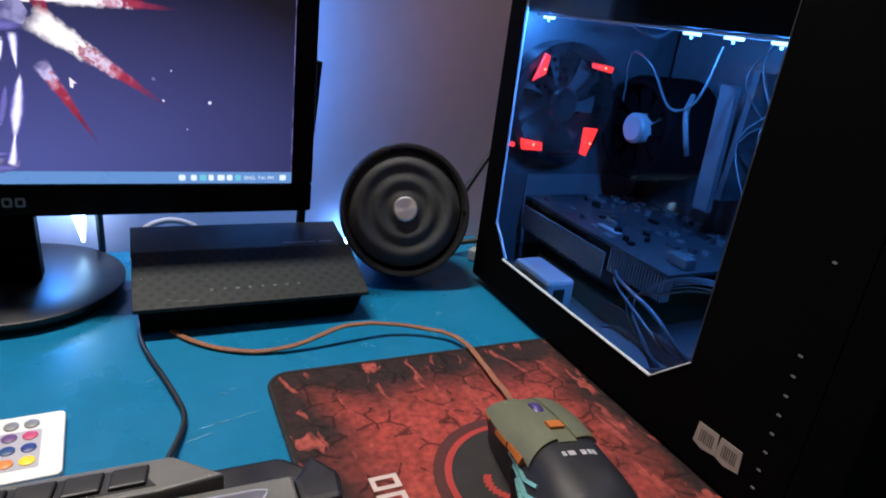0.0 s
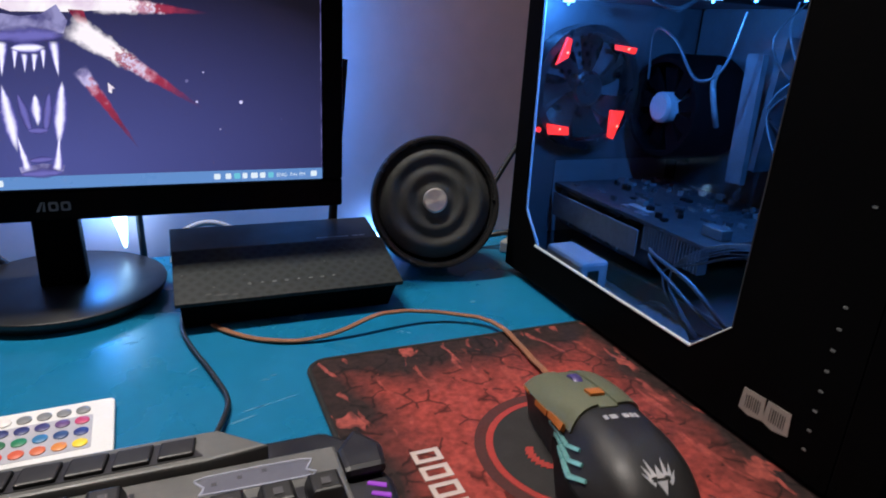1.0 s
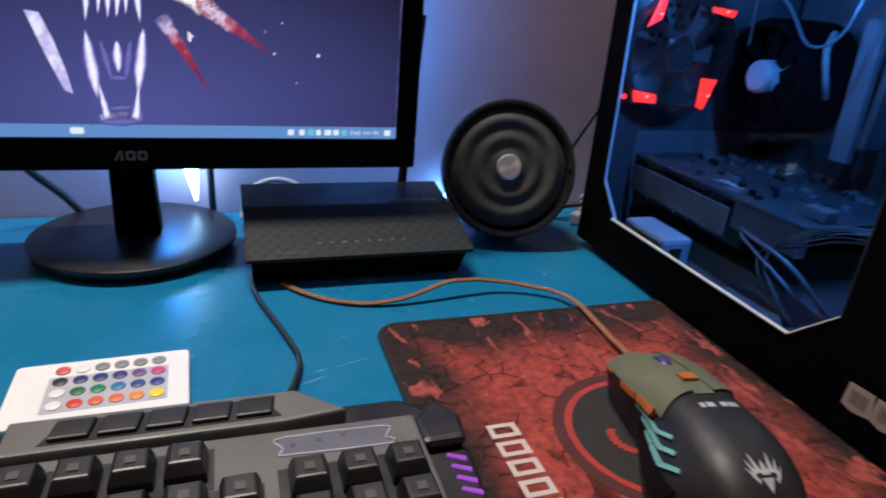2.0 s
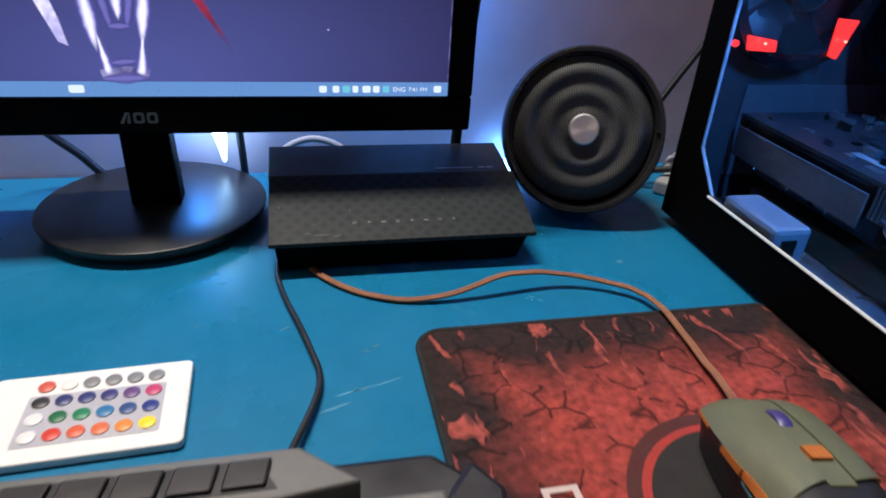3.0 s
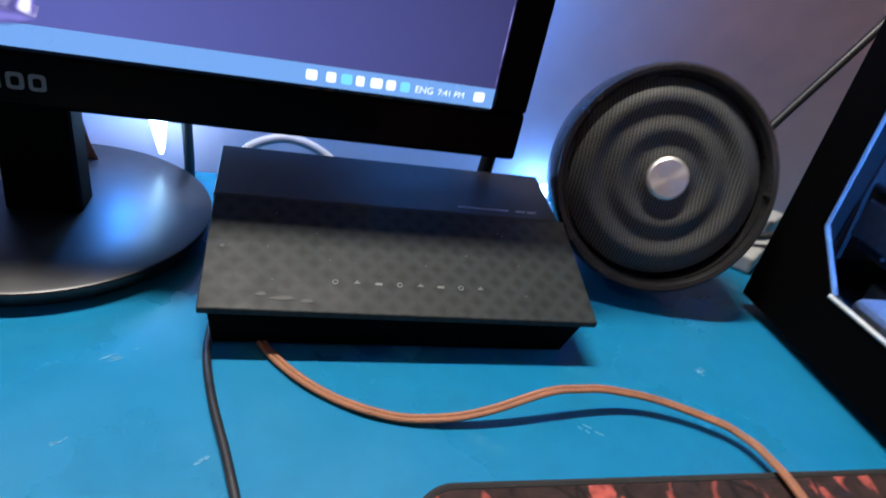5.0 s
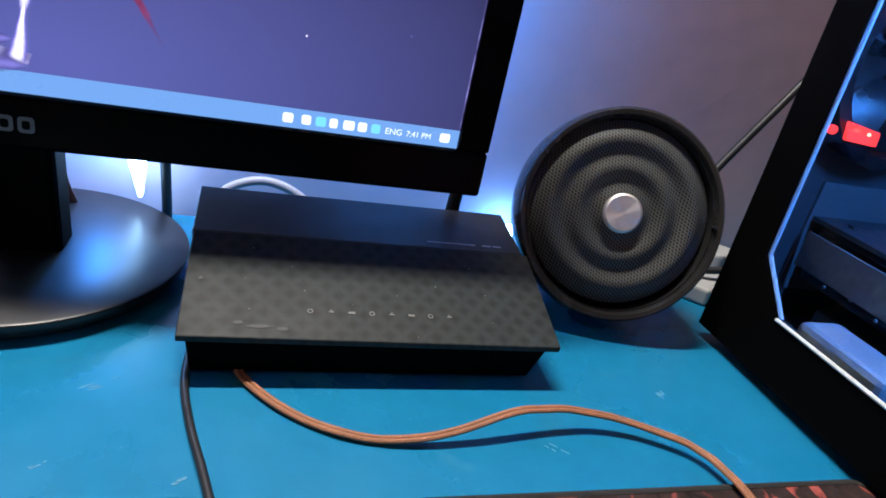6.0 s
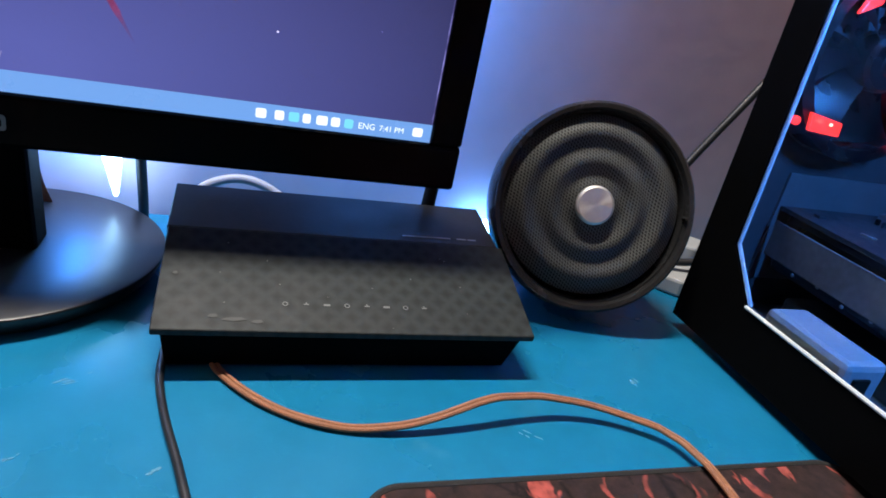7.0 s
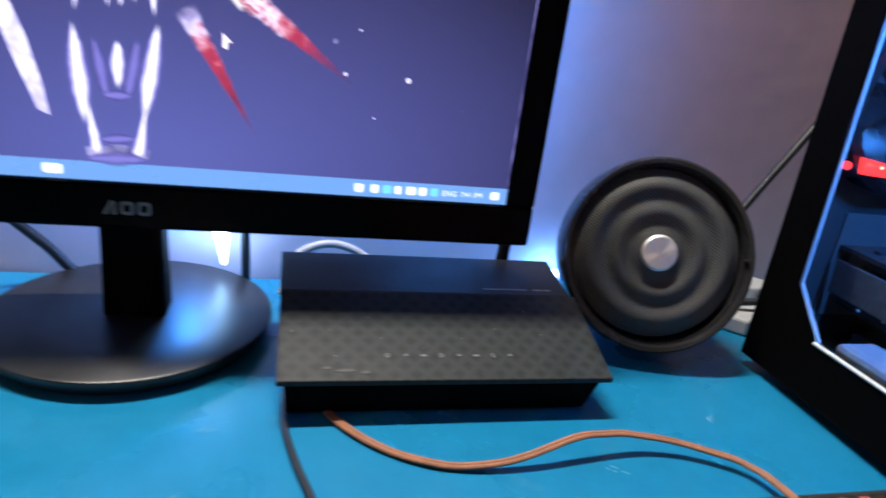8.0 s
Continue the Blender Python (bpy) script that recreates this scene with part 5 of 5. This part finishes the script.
# rear fan with red lights
FAN = Matrix.Translation((0.063, 0.0115, 0.164)) @ FRONT
fan = part("rear_fan", lathe([(0.0440, 0.0), (0.0505, 0.0), (0.0505, 0.018), (0.0440, 0.018), (0.0440, 0.0)], 48, FAN), M_SMOKE, case, "", True)
part("hub", lathe([(0, 0.0185), (0.005, 0.0187), (0.0060, 0.0178), (0.0125, 0.0182), (0.0145, 0.016), (0.0145, 0.004)], 32, FAN), M_SMOKE, fan, "", True)
for k in range(7):
    bm = bmesh.new()
    g = []
    for i in range(6):
        r = 0.0142 + 0.0285 * i / 5
        row = []
        for j in range(5):
            a = radians(360 / 7 * k + 34 * j / 4 + 12 * i / 5)
            row.append(bm.verts.new(FAN @ Vector((r * math.cos(a), r * math.sin(a), 0.004 + 0.011 * j / 4))))
        g.append(row)
    for i in range(5):
        for j in range(4):
            bm.faces.new((g[i][j], g[i + 1][j], g[i + 1][j + 1], g[i][j + 1]))
    bmesh.ops.solidify(bm, geom=list(bm.faces), thickness=0.0012)
    part("blade", bm, M_SMOKE, fan, "", True)
for fx, fz, pts in ((0.033, 0.192, [(-0.007, -0.010), (0.004, -0.004), (0.006, 0.010), (0.001, 0.012)]), (0.092, 0.197, [(-0.011, 0.003), (-0.010, -0.001), (0.010, -0.004), (0.012, 0.001)]),
                    (0.091, 0.134, [(-0.006, 0.013), (-0.005, -0.010), (0.001, -0.012), (0.009, 0.012)]), (0.034, 0.132, [(-0.010, 0.004), (-0.008, -0.005), (0.012, -0.006), (0.011, 0.001)])):
    part("fan_led", prism([(fx + a, fz + b) for a, b in pts], "y", -0.0105, -0.0080, 0.0006), M_REDLED, fan, "glowing red corner light")
part("fan_led", prism(disc_pts(0.0165, 0.131, 0.0022, 8), "y", -0.0105, -0.0080), M_REDLED, fan, "glowing red corner light")
bm = bmesh.new()
for i in range(5):
    for j in range(4):
        lathe([(0, 0), (0.0022, 0), (0.0022, 0.0008), (0, 0.0008)], 6, Matrix.Translation((0.046 + 0.008 * j + 0.004 * (i % 2), 0.0118, 0.176 + 0.0075 * i)) @ FRONT, bm)
part("rear_vent_holes", bm, M_CASE, case)
# processor cooler
COOL = Matrix.Translation((0.118, -0.036, 0.153)) @ pose(0, 0, 0, 0, -90, 0)
cooler = part("processor_cooler", lathe([(0.036, -0.050), (0.043, -0.050), (0.043, 0.0), (0.040, 0.004), (0.036, 0.004), (0.036, -0.050)], 40, COOL), M_CASE, case, "", True)
part("cooler_hub", lathe([(0, 0.006), (0.010, 0.0055), (0.0125, 0.003), (0.0125, -0.02)], 32, COOL), M_INWHITE, cooler, "pale round hub", True)
for k in range(9):
    a = radians(40 * k)
    bm = prism([(-0.001, 0.012), (0.007, 0.013), (0.011, 0.035), (-0.004, 0.034)], "z", -0.006, -0.004)
    bmesh.ops.transform(bm, matrix=COOL @ Matrix.Rotation(a, 4, "Z"), verts=bm.verts)
    part("cooler_blade", bm, M_CASE, cooler)
part("memory_stick", prism([(-0.110, 0.108), (-0.124, 0.108), (-0.121, 0.200), (-0.107, 0.200)], "x", 0.122, 0.127), M_BOARD, case, "pale upright memory board")
part("memory_stick", prism([(-0.128, 0.120), (-0.133, 0.120), (-0.137, 0.212), (-0.132, 0.212)], "x", 0.122, 0.170), M_PCB, case)
# graphics card
card = part("graphics_card", box((0.052, -0.168, 0.0785), (0.174, 0.010, 0.0810)), M_PCB, case)
part("shroud", box((0.056, -0.120, 0.044), (0.168, 0.008, 0.0782), 0.004), M_SMOKE, card)
part("side_plate", box((0.0486, -0.108, 0.0530), (0.0500, 0.006, 0.0735), 0.0005), M_LIFTED_STEEL, card, "slanted side plate, toned pale as if lit by the strip")
for k in range(20):
    part("fin", box((0.0520, -0.166 + 0.0029 * k, 0.0600), (0.0600, -0.1650 + 0.0029 * k, 0.0782)), M_HEAT, card)
part("power_socket", box((0.070, -0.164, 0.0812), (0.080, -0.146, 0.0890), 0.001), M_BOARD, card)
part("label", box((0.070, -0.092, 0.0811), (0.076, -0.068, 0.0814)), M_INWHITE, card)
for k in range(70):
    y, x, c = rng.uniform(-0.16, 0.002), rng.uniform(0.056, 0.165), rng.uniform(0.0015, 0.0055)
    part("chip", box((x, y, 0.0811), (x + c, y + c * rng.uniform(0.5, 2.2), 0.0816 + rng.uniform(0.0004, 0.004))), rng.choice((M_BLACK, M_HEAT, M_PCB, M_LIFTED_STEEL)), card)
for k in range(6):
    part("screw", lathe([(0, 0), (0.0012, 0), (0.0010, 0.0005), (0, 0.0006)], 10, Matrix.Translation((0.0560 - 0.0002, -0.012 - 0.017 * k, 0.0485 + 0.002 * (k % 2))) @ pose(0, 0, 0, 0, -90, 0)), M_HEAT, card)
part("card_bracket", box((0.050, 0.0108, 0.035), (0.175, 0.0123, 0.100)), M_HEAT, case)
# white box on the floor of the case
wbox = part("power_socket_box", box((0.018, -0.089, 0.0166), (0.044, -0.038, 0.0430), 0.0035), M_INWHITE, case, "white plastic box")
part("rocker", box((0.024, -0.0905, 0.024), (0.034, -0.0888, 0.036), 0.0006), M_BLACK, wbox)
part("lower_tray", box((0.060, -0.225, 0.0168), (0.176, -0.010, 0.034), 0.002), M_INSIDE, case)
# cable runs inside
for pts, r, mt in (
    ([(0.05, -0.205, 0.036), (0.030, -0.212, 0.050), (0.022, -0.190, 0.068), (0.030, -0.150, 0.070), (0.060, -0.110, 0.060)], 0.0014, M_INCABLE),
    ([(0.05, -0.200, 0.036), (0.026, -0.205, 0.048), (0.020, -0.180, 0.062), (0.034, -0.140, 0.066), (0.070, -0.110, 0.055)], 0.0011, M_INCABLE),
    ([(0.03, -0.110, 0.018), (0.020, -0.150, 0.020), (0.018, -0.185, 0.024), (0.024, -0.215, 0.040)], 0.0014, M_INCABLE),
    ([(0.03, -0.115, 0.019), (0.023, -0.155, 0.021), (0.021, -0.190, 0.026), (0.028, -0.218, 0.044)], 0.0014, M_INCABLE),
    ([(0.03, -0.120, 0.020), (0.026, -0.160, 0.022), (0.025, -0.194, 0.029), (0.032, -0.222, 0.048)], 0.0014, M_INCABLE),
    ([(0.09, -0.045, 0.176), (0.085, -0.050, 0.212), (0.075, -0.085, 0.206), (0.070, -0.115, 0.182), (0.072, -0.135, 0.190), (0.078, -0.140, 0.225)], 0.0009, M_INSIDE),
    ([(0.11, -0.040, 0.236), (0.070, -0.060, 0.240), (0.055, -0.080, 0.232), (0.060, -0.098, 0.226), (0.075, -0.100, 0.234)], 0.0018, M_BLACKCABLE),
    ([(0.10, -0.105, 0.190), (0.090, -0.112, 0.178), (0.090, -0.118, 0.160), (0.096, -0.116, 0.150)], 0.0020, M_INCABLE),
    ([(0.15, -0.150, 0.232), (0.120, -0.155, 0.200), (0.120, -0.160, 0.150), (0.140, -0.165, 0.110)], 0.0022, M_INCABLE),
    ([(0.15, -0.160, 0.232), (0.125, -0.166, 0.195), (0.126, -0.172, 0.140), (0.145, -0.170, 0.100)], 0.0022, M_INSIDE),
    ([(0.15, -0.172, 0.230), (0.100, -0.178, 0.190), (0.105, -0.185, 0.130), (0.13, -0.190, 0.06)], 0.0020, M_INSIDE),
):
    part("inner_cable", tube(pts, r, 8, 6), mt, case, "", True)
rng = random.Random(5)
for k in range(7):
    d, e, x = 0.0014 * k + rng.uniform(-0.0005, 0.0005), rng.uniform(-0.0012, 0.0012), 0.028 + 0.0012 * (k % 4)
    part("inner_cable", tube([(x + 0.01, -0.189 + 0.3 * d, 0.022), (x, -0.188 + 0.4 * d, 0.038), (x - 0.002, -0.177 + d, 0.050 + e), (x - 0.002, -0.170 + d, 0.058), (x, -0.171 + 1.1 * d, 0.072 - 0.8 * d),
                              (x + 0.003, -0.182 + e, 0.084 - d), (x + 0.009, -0.199, 0.094 - d + e), (x + 0.014, -0.214, 0.098 - d)], 0.00045, 6, 6), M_INCABLE, case, "", True)
    part("inner_cable", tube([(x + 0.004, -0.140 - 2 * d, 0.030 + 0.7 * d), (x - 0.001, -0.157 - d, 0.040 + e), (x - 0.003, -0.173 - 0.5 * d, 0.042 + 0.5 * e - 0.3 * d), (x, -0.188, 0.038 - 0.4 * d), (x + 0.006, -0.194, 0.028)],
                             0.00045, 6, 6), M_INCABLE, case, "", True)
rng = random.Random(21)
for k in range(16):
    y0, x0 = rng.uniform(-0.225, -0.135), rng.uniform(0.07, 0.16)
    pts = [(x0, y0, 0.234)]
    for z in (0.205, 0.170, 0.130, 0.095):
        pts.append((min(0.165, max(0.05, x0 + rng.uniform(-0.02, 0.02))), min(-0.125, max(-0.232, y0 + rng.uniform(-0.022, 0.022))), z + rng.uniform(-0.01, 0.01)))
    part("inner_cable", tube(pts[:rng.choice((3, 4, 5))], rng.uniform(0.0006, 0.0013), 7, 5), rng.choice((M_INCABLE, M_BLACKCABLE, M_INSIDE)), case, "", True)
# maker's badge on the monitor, as plain shapes
part("badge_bar", prism([(-0.3480, 0.0742), (-0.3462, 0.0742), (-0.3432, 0.0806), (-0.3446, 0.0806)], "y", 0.0202, 0.0206), M_LOGO, monitor)
part("badge_bar", prism([(-0.3442, 0.0742), (-0.3424, 0.0742), (-0.3424, 0.0806), (-0.3430, 0.0806)], "y", 0.0202, 0.0206), M_LOGO, monitor)
for x in (-0.3405, -0.3332):
    part("badge_block", prism(round_rect(x, 0.0742, x + 0.0058, 0.0806, 0.0014, 4), "y", 0.0203, 0.0206), M_LOGO, monitor)
    part("badge_inset", prism(round_rect(x + 0.0015, 0.0757, x + 0.0043, 0.0791, 0.0008, 3), "y", 0.0200, 0.0204), M_GLOSS, monitor)
